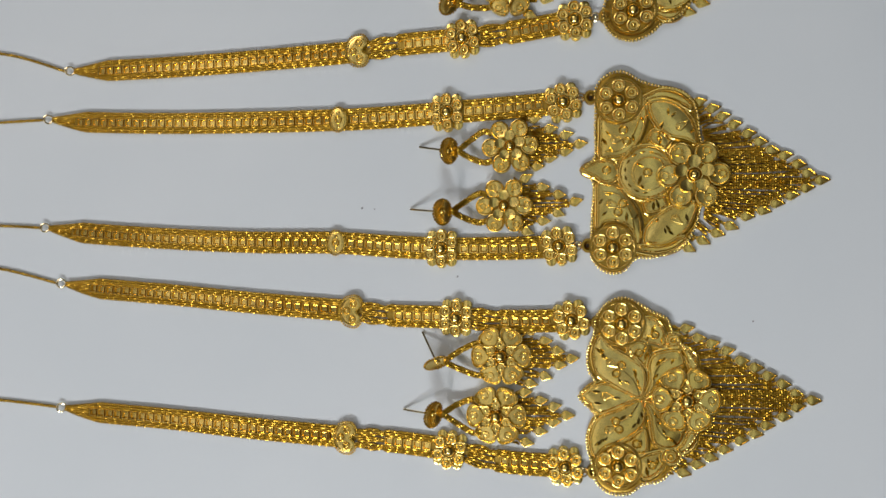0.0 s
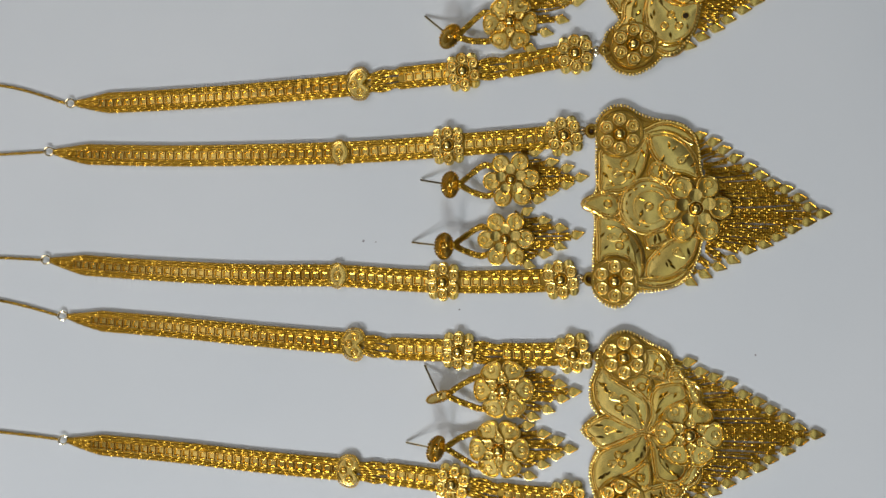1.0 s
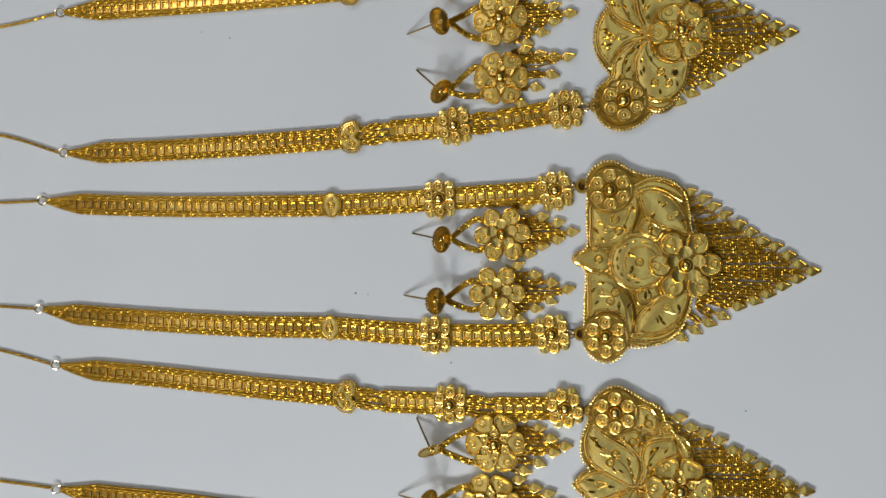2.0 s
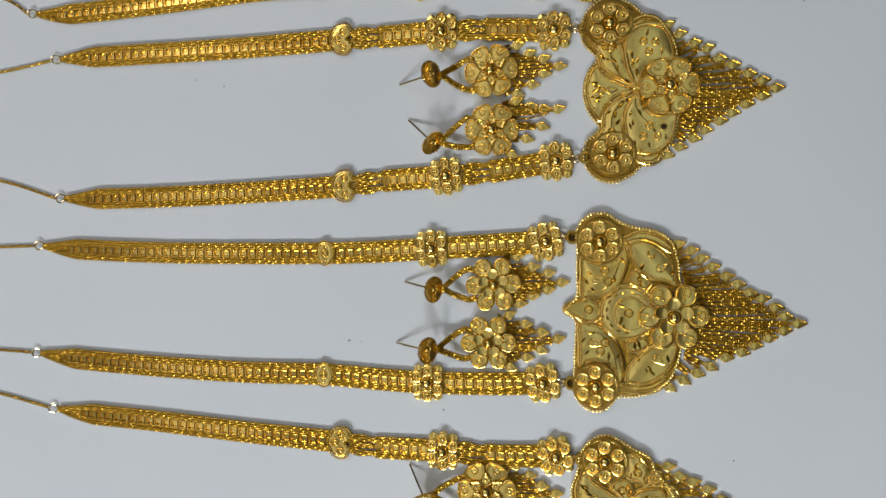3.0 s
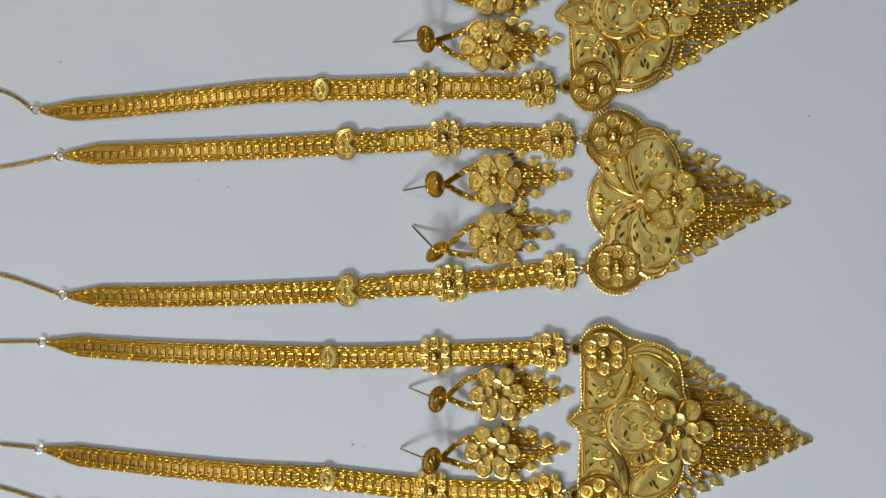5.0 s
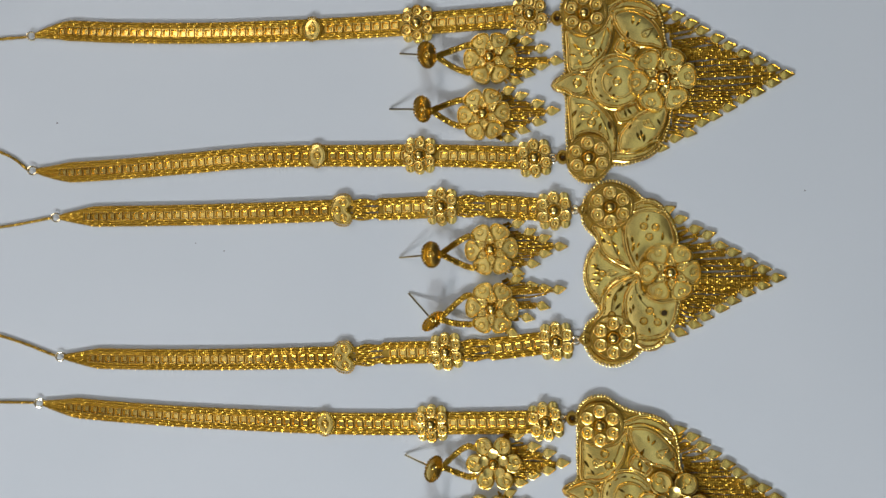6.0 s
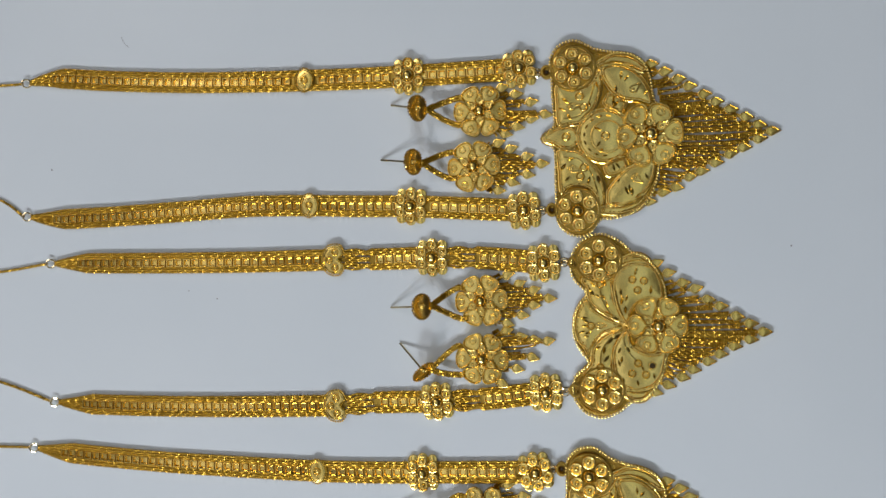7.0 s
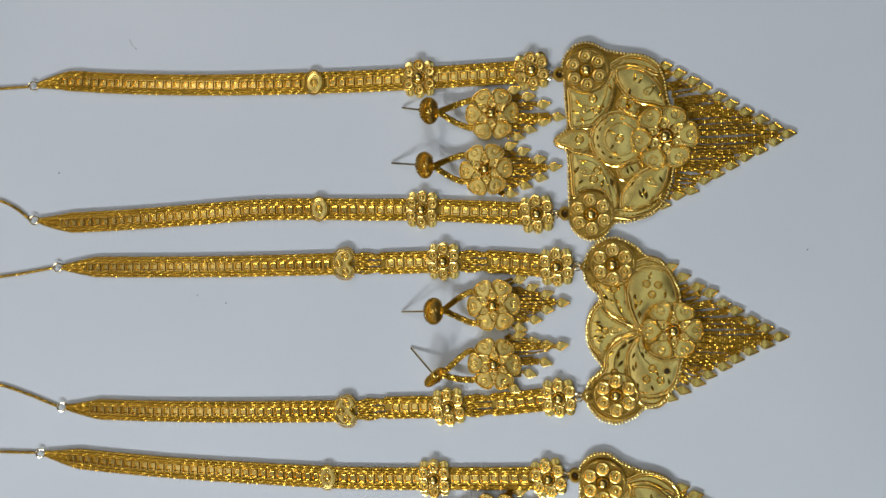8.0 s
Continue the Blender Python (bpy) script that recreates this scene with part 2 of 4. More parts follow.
def chased_geo(line, z):
    """A petal of chased sheet, from steps in from its edge and a height for each."""
    p = facing_out(line)
    n = inward(p)
    wide = across(p, n)
    verts, faces, m = [], [], len(p)
    steps = ((0, -1.9), (0, 0.02), (0.14, 0.30), (0.40, 0.34), (0.48, 0.2), (0.58, -0.55), (0.84, -0.58), (0.96, 0.0))
    for d, h in steps:
        q = p + n * np.minimum(d, wide * 0.40 * min(1.0, d / 1.0))[:, None]
        verts += [(x, y, z + h) for x, y in q]
    last = len(steps) - 1
    for k in range(last):
        faces += [(k * m + i, k * m + (i + 1) % m, k * m + m + (i + 1) % m, k * m + m + i) for i in range(m)]
    # the face: a fine net that swells away from its edge
    lo, hi = q.min(0), q.max(0)
    inner = []
    for a in np.arange(lo[0] + 0.3, hi[0], 0.9):
        for b in np.arange(lo[1] + 0.3, hi[1], 0.9):
            crossings = sum((u[1] > b) != (v[1] > b) and a < (v[0] - u[0]) * (b - u[1]) / (v[1] - u[1]) + u[0] for u, v in zip(q, np.roll(q, -1, 0)))
            if crossings % 2 and np.linalg.norm(q - (a, b), axis=1).min() > 0.5:
                inner.append((a, b))
    pts = [Vector(v) for v in [*map(tuple, q), *inner]]
    net, _, tris, _, _, _ = delaunay_2d_cdt(pts, [(i, (i + 1) % m) for i in range(m)], [], 1, 1e-5)
    base = len(verts)
    for v in net:
        d = np.linalg.norm(q - (v.x, v.y), axis=1).min()
        verts.append((v.x, v.y, z + 0.42 * (1 - math.exp(-d / 3.0))))
    faces += [tuple(base + i for i in t) for t in tris]
    return verts, faces


def circle(r, n=24, sx=1.0, sy=1.0):
    return [(r * sx * math.cos(2 * math.pi * i / n), r * sy * math.sin(2 * math.pi * i / n)) for i in range(n)]


def cup_geo(r):
    """A small round cup with a rolled rim, a steep wall and a bead in it."""
    return merged([relief(circle(r, 20), 0.6, [(1, -1.6), (1.0, 0.1), (0.96, 0.38), (0.86, 0.46), (0.77, 0.36), (0.66, -0.22), (0.5, -0.30)]), moved(dome_geo(r * 0.38, r * 0.46, 12, 4), 0, 0, 0.30)])


def cut_geo():
    """A bright cut: a narrow boat with two leaning faces of unequal width."""
    n, verts, faces = 6, [], []
    for i in range(n):
        t = i / (n - 1)
        w = 0.5 * math.sin(math.pi * (0.03 + 0.94 * t))
        verts += [(t - 0.5, -w * 0.36, 0.01), (t - 0.5, w * 0.14, 0.25 * math.sin(math.pi * t)), (t - 0.5, w * 0.36, 0.01)]
    for i in range(n - 1):
        for j in range(2):
            faces.append((i * 3 + j, i * 3 + 3 + j, i * 3 + 4 + j, i * 3 + 1 + j))
    return verts, faces


def drop_geo():
    """A kite-shaped leaf drop: a raised rim round a flat face; its eye at the start, its point along x."""
    half = [(0.0, 0.35), (0.45, 0.95), (1.1, 1.42), (1.7, 1.48), (2.5, 1.1), (3.5, 0.55), (4.35, 0.10)]
    line = [(x, -y) for x, y in half] + half[::-1]
    return merged([relief(line, 0.6, [(1, -0.58), (1, 0.0), (0.95, 0.26), (0.84, 0.30), (0.74, 0.02), (0.4, 0.08)], (1.9, 0), 0.05), moved(ring_geo(0.42, 0.16, 0.3, 10), -0.15, 0, 0.5)])


def link_geo():
    """A square stamped link: a bevelled frame round a pit with leaning sides and a flat floor."""
    verts, faces = [], []
    for h, z in ((1.66, 0.1), (1.66, 0.85), (1.54, 1.18), (1.28, 1.18), (1.18, 1.02), (0.82, 0.30)):
        verts += [(-h, -h, z), (h, -h, z), (h, h, z), (-h, h, z)]
    for k in range(5):
        faces += [(k * 4 + i, k * 4 + (i + 1) % 4, k * 4 + 4 + (i + 1) % 4, k * 4 + 4 + i) for i in range(4)]
    faces.append((20, 21, 22, 23))
    return verts, faces


# ---------------------------------------------------------------- flowers


def strap_flower(root, x, y, rz):
    """A two-tier strap flower: six lower domes, six ringed cups, a ball in a rope ring."""
    base = piece("flower", "strap_flower", lambda: relief(circle(4.9, 24), 1.0, [(1, -0.8), (1, 0.2), (0.9, 0.5), (0.3, 0.9)]), PLATE, root, x, y, 0.0, rz)
    for k, a in enumerate((90, 52, 128, 270, 232, 308)):
        q = radians(a)
        far = 5.5 if k % 3 == 0 else 6.1
        piece("petal", "under_petal", lambda: relief(circle(2.0, 16), 0.8, [(1, -0.6), (1, 0.2), (0.94, 0.42), (0.8, 0.5), (0.5, 0.6), (0.2, 0.64)]), POLISHED, base, far * math.cos(q), far * math.sin(q), 0.0, a)
    for k in range(6):
        q = radians(60 * k + 30)
        piece("petal", "strap_cup", lambda: cup_geo(2.3), SATIN, base, 4.75 * math.cos(q), 4.75 * math.sin(q), 1.9, 60 * k)
    piece("ball", "strap_ball", lambda: dome_geo(2.4, 2.6, 18, 7), POLISHED, base, 0, 0, 2.2)
    piece("rope_ring", "strap_rope", lambda: beads([(2.85 * math.cos(i / 5), 2.85 * math.sin(i / 5)) for i in range(33)], 0.42, 0.66, 2.5), POLISHED, base, 0, 0, 0.0)
    return base


def rosette(root, x, y, rz, z):
    """The round flower at the shoulder of a pendant."""
    base = piece("rosette", "rosette", lambda: merged([relief(circle(8.5, 36), 0.0, [(1, -0.8), (1, 0.5), (0.97, 0.9), (0.92, 0.9), (0.88, -0.2), (0.5, 0.0)])]), PLATE, root, x, y, z, rz)
    for k in range(6):
        a = 60 * k + 30
        piece("petal", "rosette_cup", lambda: cup_geo(2.45), SATIN, base, 5.25 * math.cos(radians(a)), 5.25 * math.sin(radians(a)), 1.0, a)
    piece("ball", "rosette_ball", lambda: dome_geo(2.5, 2.9, 18, 7), POLISHED, base, 0, 0, 0.9)
    piece("rope_ring", "rosette_edge", lambda: beads([(7.65 * math.cos(i / 8), 7.65 * math.sin(i / 8)) for i in range(51)], 0.34, 0.7, 0.15), POLISHED, base, 0, 0, 0.0)
    piece("rope_ring", "rosette_rope", lambda: beads([(3.0 * math.cos(i / 5), 3.0 * math.sin(i / 5)) for i in range(33)], 0.4, 0.66, 1.2), CHAIN, base, 0, 0, 0.0)
    return base


def fan_petal_geo(R):
    line = spline([(0.22 * R, 0), (0.32 * R, 0.16 * R), (0.53 * R, 0.29 * R), (0.76 * R, 0.405 * R), (0.95 * R, 0.30 * R), (1.02 * R, 0.0), (0.95 * R, -0.30 * R), (0.76 * R, -0.405 * R), (0.53 * R, -0.29 * R), (0.32 * R, -0.16 * R)], True, 4)
    body = relief(line, 0.0, [(1, -1.6), (1, 0.35), (0.97, 0.64), (0.92, 0.66), (0.87, 0.45), (0.81, -0.35), (0.74, -0.35), (0.68, 0.0), (0.3, 0.05)], (0.68 * R, 0))
    return merged([body, moved(ring_geo(0.115 * R, 0.036 * R, 0.6, 18), 0.78 * R, 0, -0.12), moved(dome_geo(0.07 * R, 0.22, 12, 3), 0.78 * R, 0, -0.1)])


def point_petal_geo(R):
    line = spline([(0.20 * R, 0), (0.26 * R, 0.13 * R), (0.38 * R, 0.18 * R), (0.50 * R, 0.11 * R), (0.67 * R, 0.0), (0.50 * R, -0.11 * R), (0.38 * R, -0.18 * R), (0.26 * R, -0.13 * R)], True, 4)
    return merged([relief(line, 0.0, [(1, -0.9), (1, 0.45), (0.94, 0.66), (0.86, 0.62), (0.66, 0.1), (0.4, 0.0)], (0.40 * R, 0)), moved(dome_geo(0.06 * R, 0.5, 10, 3), 0.40 * R, 0, 0.05)])


def big_flower(root, x, y, rz, z, R, style):
    """The large flower of a pendant or an earring. style: fan (six fan petals, six pointed ones) or round (six dished rounds, five small ones)."""
    base = piece("flower", ("big", R), lambda: relief(circle(R * 0.66, 30), 0.0, [(1, -1.5), (1, 0), (0.8, 0.4), (0.3, 0.6)]), PLATE, root, x, y, z, rz)
    for k in range(6):
        q, lean = radians(60 * k), Matrix.Rotation(radians(60 * k), 4, "Z") @ Matrix.Rotation(radians(random.uniform(-1, 5)), 4, "Y")
        if style == "fan":
            piece("petal", ("fan", R), lambda: fan_petal_geo(R), SATIN, base, 0, 0, 1.0, turn=lean)
        else:
            piece("petal", ("round", R), lambda: merged([relief(circle(0.355 * R, 26), 0.0, [(1, -1.6), (1, 0.2), (0.97, 0.55), (0.91, 0.62), (0.85, 0.42), (0.78, 0.05), (0.5, -0.12), (0.3, -0.18)]), moved(ring_geo(0.115 * R, 0.035 * R, 0.55, 16), 0.10 * R, 0.02 * R, -0.2), moved(dome_geo(0.055 * R, 0.6, 10, 4), -0.13 * R, 0.0, -0.1)]), SATIN, base, 0.73 * R * math.cos(q), 0.73 * R * math.sin(q), 1.0 + 0.25 * (k % 2), turn=lean)
    n = 6 if style == "fan" else 5
    for k in range(n):
        a = 360 / n * k + (30 if style == "fan" else 90)
        if style == "fan":
            piece("petal", ("point", R), lambda: point_petal_geo(R), SATIN, base, 0, 0, 2.4, a)
        else:
            piece("petal", ("small", R), lambda: relief(circle(0.20 * R, 16), 0.0, [(1, -1.4), (1, 0.1), (0.93, 0.36), (0.75, 0.30), (0.4, 0.1)]), SATIN, base, 0.40 * R * math.cos(radians(a)), 0.40 * R * math.sin(radians(a)), 2.2, turn=Matrix.Rotation(radians(a), 4, "Z") @ Matrix.Rotation(radians(-9), 4, "Y"))
    rb = 0.22 * R if style == "fan" else 0.18 * R
    piece("ball", ("ball", R, style), lambda: dome_geo(rb, rb * 1.1, 18, 7), POLISHED, base, 0, 0, 2.0)
    piece("collar", ("collar", R, style), lambda: ring_geo(rb * 1.25, rb * 0.16, 0.7, 24), POLISHED, base, 0, 0, 1.9)
    return base


# ---------------------------------------------------------------- fringes


def hang_drop(root, x, y, rz, z=0.3):
    piece("drop", "drop", drop_geo, SATIN, root, x, y, z, rz, scale=1.24)


def chain_strand(root, a, b, za, zb, r=0.42, sag=0.0, mat=None):
    mid = ((a[0] + b[0]) / 2, (a[1] + b[1]) / 2 + sag, (za + zb) / 2 - 0.1)
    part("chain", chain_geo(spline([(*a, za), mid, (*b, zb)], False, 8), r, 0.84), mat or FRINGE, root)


def pendant_fringe(root, centre, half, first, tip, last, n_up, n_low, pull=0.9, fan=0.0, rows=5, pull_low=None):
    """Chains that run from the rounded end of the plate to leaf drops along the two sides of a point."""
    spots = [np.array(first) + (np.array(tip) - first) * i / n_up for i in range(n_up)] + [np.array(tip)]
    spots += [np.array(last) + (np.array(tip) - last) * i / n_low for i in range(n_low - 1, -1, -1)]
    for i, (x, y) in enumerate(spots):
        x, y = x + random.uniform(-0.5, 0.5), y + random.uniform(-0.35, 0.35)
        low = pull_low is not None and y < tip[1] + 1
        yo = centre[1] + (y - centre[1]) * (pull_low if low else pull) + fan * random.uniform(0.5, 1.0)
        e = min(abs((yo - centre[1]) / half[1]), 0.98)
        xo = min(centre[0] + half[0] * math.sqrt(1 - e * e) - 2.5, x - 9.0)
        ang = math.degrees(math.atan2(y - yo, x - xo)) + random.uniform(-9, 9)
        tilt = ang + (4 if y < tip[1] else -4)
        if abs(x - tip[0]) < 1:
            tilt = 0
        hang_drop(root, x - 2.0, y, tilt, random.uniform(0.0, 0.3))
        for k in range(rows - 1 if low else rows):
            off = (k - (rows - 1) / 2) * 0.70
            end = x - 2.0 - (0 if k == rows // 2 else random.uniform(0.1, 1.8))
            chain_strand(root, (xo, yo + off), (end, y + off * 0.8), random.uniform(0.7, 1.5), random.uniform(0.45, 0.9), 0.42, random.uniform(-0.8, 0.8))


# ---------------------------------------------------------------- straps


def along(line, s):
    d = np.r_[0, np.cumsum(np.linalg.norm(np.diff(line, axis=0), axis=1))]
    p = np.array([np.interp(s, d, line[:, k]) for k in range(2)])
    q = np.array([np.interp(s + 0.4, d, line[:, k]) for k in range(2)]) - np.array([np.interp(s - 0.4, d, line[:, k]) for k in range(2)])
    q = q / np.linalg.norm(q)
    return p, q, math.degrees(math.atan2(q[1], q[0]))


def strap(root, pts, medal_x, flowers, breaks, heart):
    """One side of a necklace: rope chains above and below a row of square links, a medallion and two flowers."""
    line = even(spline(pts, False, 10), 0.5)
    length = len(line) * 0.5 - 0.6
    s_at = lambda x: float(np.interp(x, line[:, 0], np.arange(len(line)) * 0.5))
    s0, s1 = 1.5, length
    gaps = [(s_at(a), s_at(b)) for a, b in breaks]
    for side in (-1, 1):
        for k, off in enumerate((2.05, 2.95, 3.85)):
            run = []
            for s in np.arange(s0, s1, 1.5):
                p, d, _ = along(line, s)
                w = 0.16 + 0.84 * min(1, max(0, (s - s0) / 16)) ** 0.9
                for a, b in gaps:
                    if a - 2 < s < b:
                        w *= 0.92 + 0.1 * math.sin(s * 0.6 + k)
                p = p + np.array((-d[1], d[0])) * side * off * w
                run.append((*p, 1.05 + 0.25 * (k == 1) + random.uniform(-0.05, 0.05)))
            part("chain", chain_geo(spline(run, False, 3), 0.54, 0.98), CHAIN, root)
    for o in (-0.45, 0.45):
        run = []
        for s in np.arange(s0, s0 + 12.5, 1.5):
            p, d, _ = along(line, s)
            run.append((*(p + np.array((-d[1], d[0])) * o * (0.5 + 0.5 * (s - s0) / 12)), 1.2))
        part("chain", chain_geo(spline(run, False, 3), 0.5, 0.9), CHAIN, root)
    # loose chain ends in the open stretches
    for a, b in gaps:
        for k in range(3):
            p, d, _ = along(line, a)
            q, _, _ = along(line, b)
            o = (k - 1) * 0.75
            n1 = np.array((-d[1], d[0]))
            chain_strand(root, tuple(p + n1 * o * 1.4), tuple(q + n1 * (o * 0.6)), 0.9, 1.0, 0.40, mat=CHAIN)
    s = s0 + 13.0
    busy = [(s_at(medal_x) - 4.4, s_at(medal_x) + 4.4)] + [(s_at(x) - 5.6, s_at(x) + 5.6) for x, _ in flowers] + [(a - 1, b + 1) for a, b in gaps]
    while s < s1 - 6:
        if not any(a < s < b for a, b in busy):
            p, d, rz = along(line, s)
            piece("link", "link", link_geo, POLISHED, root, p[0], p[1], 0.45, rz + random.uniform(-2, 2), smooth=False)
        s += 3.75
    # dark strip added under the chains so no light passes beneath them
    part("backing", ribbon(line, s0 + 2, s1 - 2, 4.1, gaps), PLATE, root)
    p, d, rz = along(line, s_at(medal_x))
    if heart:
        o = spline([(2.2, 0.0), (4.4, 2.6), (2.4, 5.6), (-1.6, 5.2), (-3.8, 2.6), (-4.2, 0), (-3.8, -2.6), (-1.6, -5.2), (2.4, -5.6), (4.4, -2.6)], True, 4)
        bosses = ((0.9, 3.1), (0.9, -3.1), (-1.6, 0.0))
    else:
        o = circle(1.0, 28, 3.6, 4.4)
        bosses = ((0, 0),)
    key = "heart" if heart else "medal"
    m = piece("medallion", key, lambda: relief(o, 1.3, [(1, -1.2), (1, 0), (0.96, 0.3), (0.90, 0.36), (0.84, 0.05), (0.78, 0.12), (0.5, 0.16), (0.2, 0.17)], (0, 0)), SATIN, root, p[0], p[1], 0.5, rz)
    rim = [(x * 1.09, y * 1.09) for x, y in [*[(q[0], q[1]) for q in o], (o[0][0], o[0][1])]]
    piece("beaded_rim", key + "_rim", lambda: beads(rim, 0.42, 0.95, 1.3), CHAIN, m, 0, 0, 0)
    for bx, by in bosses:
        piece("boss", "strap_boss", lambda: merged([ring_geo(1.25, 0.32, 0.75, 18), dome_geo(0.75, 0.3, 12, 4)]), POLISHED, m, bx, by, 1.42)
    if not heart:
        for by in (-2.7, 2.7):
            piece("dot", "strap_dot", lambda: dome_geo(0.5, 0.45, 10, 4), POLISHED, m, 0.2, by, 1.42)
    for x, rz_add in flowers:
        p, d, rz = along(line, s_at(x))
        strap_flower(root, p[0], p[1], rz + rz_add)


def ribbon(line, a, b, w, gaps):
    verts, faces = [], []
    for s in np.arange(a, b, 1.5):
        p, d, _ = along(line, s)
        k = w * (0.22 if any(u - 2 < s < v + 1 for u, v in gaps) else 1.0) * min(1.0, 0.2 + 0.8 * (s - a) / 14)
        n1 = np.array((-d[1], d[0])) * k
        verts += [(*(p - n1), 0.06), (*(p - n1), 0.55), (*(p + n1), 0.55), (*(p + n1), 0.06)]
    for i in range(len(verts) // 4 - 1):
        faces += [(i * 4 + j, i * 4 + 4 + j, i * 4 + 5 + j, i * 4 + 1 + j) for j in range(3)]
    return verts, faces


def neck_chain(root, ring_up, up, ring_low, low):
    """The thin chain that closes the necklace behind the two straps."""
    far = -262.0
    my = (up[1] + low[1]) / 2
    slope_u, slope_l = (up[1] - ring_up[1]) / (up[0] - ring_up[0]), (low[1] - ring_low[1]) / (low[0] - ring_low[0])
    pts = [(ring_up[0] - 2.2, ring_up[1], 0.6), (*up, 0.6), (-225, up[1] + (-225 - up[0]) * slope_u * 0.5, 0.6), (-252, my + 0.55 * (up[1] - my), 0.6), (far, my, 0.6),
           (-252, my + 0.55 * (low[1] - my), 0.6), (-225, low[1] + (-225 - low[0]) * slope_l * 0.5, 0.6), (*low, 0.6), (ring_low[0] - 2.2, ring_low[1], 0.6)]
    part("neck_chain", chain_geo(spline(pts, False, 12), 0.62, 1.2), CHAIN, root)
    for x, y in (ring_up, ring_low):
        piece("jump_ring", "jump_ring", lambda: jump_ring_geo(1.75, 0.38), RING, root, x, y, 1.2, turn=Matrix.Rotation(radians(25), 4, "Y"))


def lug(root, x, y, rz):
    """The cupped lug and ring that tie a strap to the pendant."""
    piece("lug", "lug", lambda: merged([relief(circle(1.0, 18, 2.4, 2.7), 1.6, [(1, -1.6), (1, 0.0), (0.9, 0.5), (0.62, 0.55), (0.45, -0.5), (0.2, -0.9)]), ring_geo(0.4, 0.2, 0.3, 8)]), PLATE, root, x, y, 0.2, rz)
    # the shade down the lug's hole, painted as a near-black cap
    piece("hollow", "lug_hollow", lambda: dome_geo(0.75, 0.1, 12, 3), DARK_CAP, root, x, y, 1.25)
    for k in (-1, 1):
        piece("jump_ring", "small_ring", lambda: jump_ring_geo(1.25, 0.34), RING, root, x - 3.6 * math.cos(radians(rz)), y - 3.6 * math.sin(radians(rz)) + 0.5 * k, 1.3, turn=Matrix.Rotation(radians(rz), 4, "Z") @ Matrix.Rotation(radians(35 * k), 4, "X"))


# ---------------------------------------------------------------- pendant plates


class Plate:
    """Gathers the chased fields of one pendant, so that bosses and cuts can be laid on their faces."""

    def __init__(self, root, outline, z=1.4, steps=5):
        self.root, self.z, self.geos, self.rims = root, z, [], []
        self.line = spline(outline, True, steps)
        self.add("plate", relief(self.line, z, [(1, -1.3), (1, 0.0), (0.985, 0.3), (0.965, 0.3), (0.95, -0.3), (0.6, -0.2), (0.3, 0.0)]), PLATE)

    def add(self, name, geo, mat):
        part(name, geo, mat, self.root)
        self.geos.append(geo)

    def field(self, outline, lift=0.6, steps=5):
        """A chased petal: steep sides, a rounded rim, a groove inside it and a softly swelling face."""
        line = np.array(spline(outline, True, steps))[:, :2]
        line = offset_line(line, np.full(len(line), -0.34))
        self.rims.append(line)
        v, f = chased_geo(line, self.z + lift)
        a, b = random.uniform(-0.05, 0.05), random.uniform(-0.05, 0.05)
        cx, cy = line.mean(0)
        self.add("petal", ([(x, y, z + (x - cx) * a + (y - cy) * b) for x, y, z in v], f), SATIN)

    def leaf(self, spine, widths, lift=0.7):
        self.field(leaf_line(spine, widths, 3), lift, 2)

    def ready(self):
        v, f = merged(self.geos)
        self.tree = BVHTree.FromPolygons([Vector(p) for p in v], f)
        for line in self.rims:
            edge = offset_line(line, np.full(len(line), -0.50))
            part("wire_border", wire_geo([(x, y, self.z + 0.34) for x, y in even([*edge, edge[0]], 0.6)], 0.42, 7), POLISHED, self.root)
            edge = offset_line(line, np.full(len(line), -1.15))
            self.rope([*edge, edge[0]])
        self.grains()

    def grains(self):
        """Fine granulation on the ground between the petals."""
        p = np.array([q[:2] for q in self.line])
        lo, hi, out = p.min(0), p.max(0), []
        for k, a in enumerate(np.arange(lo[0], hi[0], 0.78)):
            for b in np.arange(lo[1] + 0.4 * (k % 2), hi[1], 0.9):
                x, y = a + random.uniform(-0.15, 0.15), b + random.uniform(-0.15, 0.15)
                hit = self.tree.ray_cast(Vector((x, y, 50)), Vector((0, 0, -1)))[0]
                if hit and self.z - 0.5 < hit.z < self.z + 0.25:
                    out.append(moved(ball_geo(random.uniform(0.26, 0.40)), x, y, hit.z + 0.1))
        part("granulation", merged(out), PLATE, self.root, kind="stuff")

    def top(self, x, y):
        hit, normal, _, _ = self.tree.ray_cast(Vector((x, y, 50)), Vector((0, 0, -1)))
        return (hit.z, normal) if hit else (self.z, Vector((0, 0, 1)))

    def boss(self, x, y, r=1.5):
        """A raised ring with a flat floor."""
        z, _ = self.top(x, y)
        piece("boss", ("boss", r), lambda: merged([ring_geo(r, r * 0.24, 0.78, 20, 7), dome_geo(r * 0.70, 0.24, 14, 4)]), SATIN, self.root, x, y, z - 0.06)

    def bud(self, x, y, rz, s=1.0):
        """A raised teardrop outline with a dot in it."""
        z, _ = self.top(x, y)
        line = spline([(-2.7 * s, 0), (-1.0 * s, 0.75 * s), (0.6 * s, 1.15 * s), (1.5 * s, 0), (0.6 * s, -1.15 * s), (-1.0 * s, -0.75 * s), (-2.7 * s, 0)], False, 5)
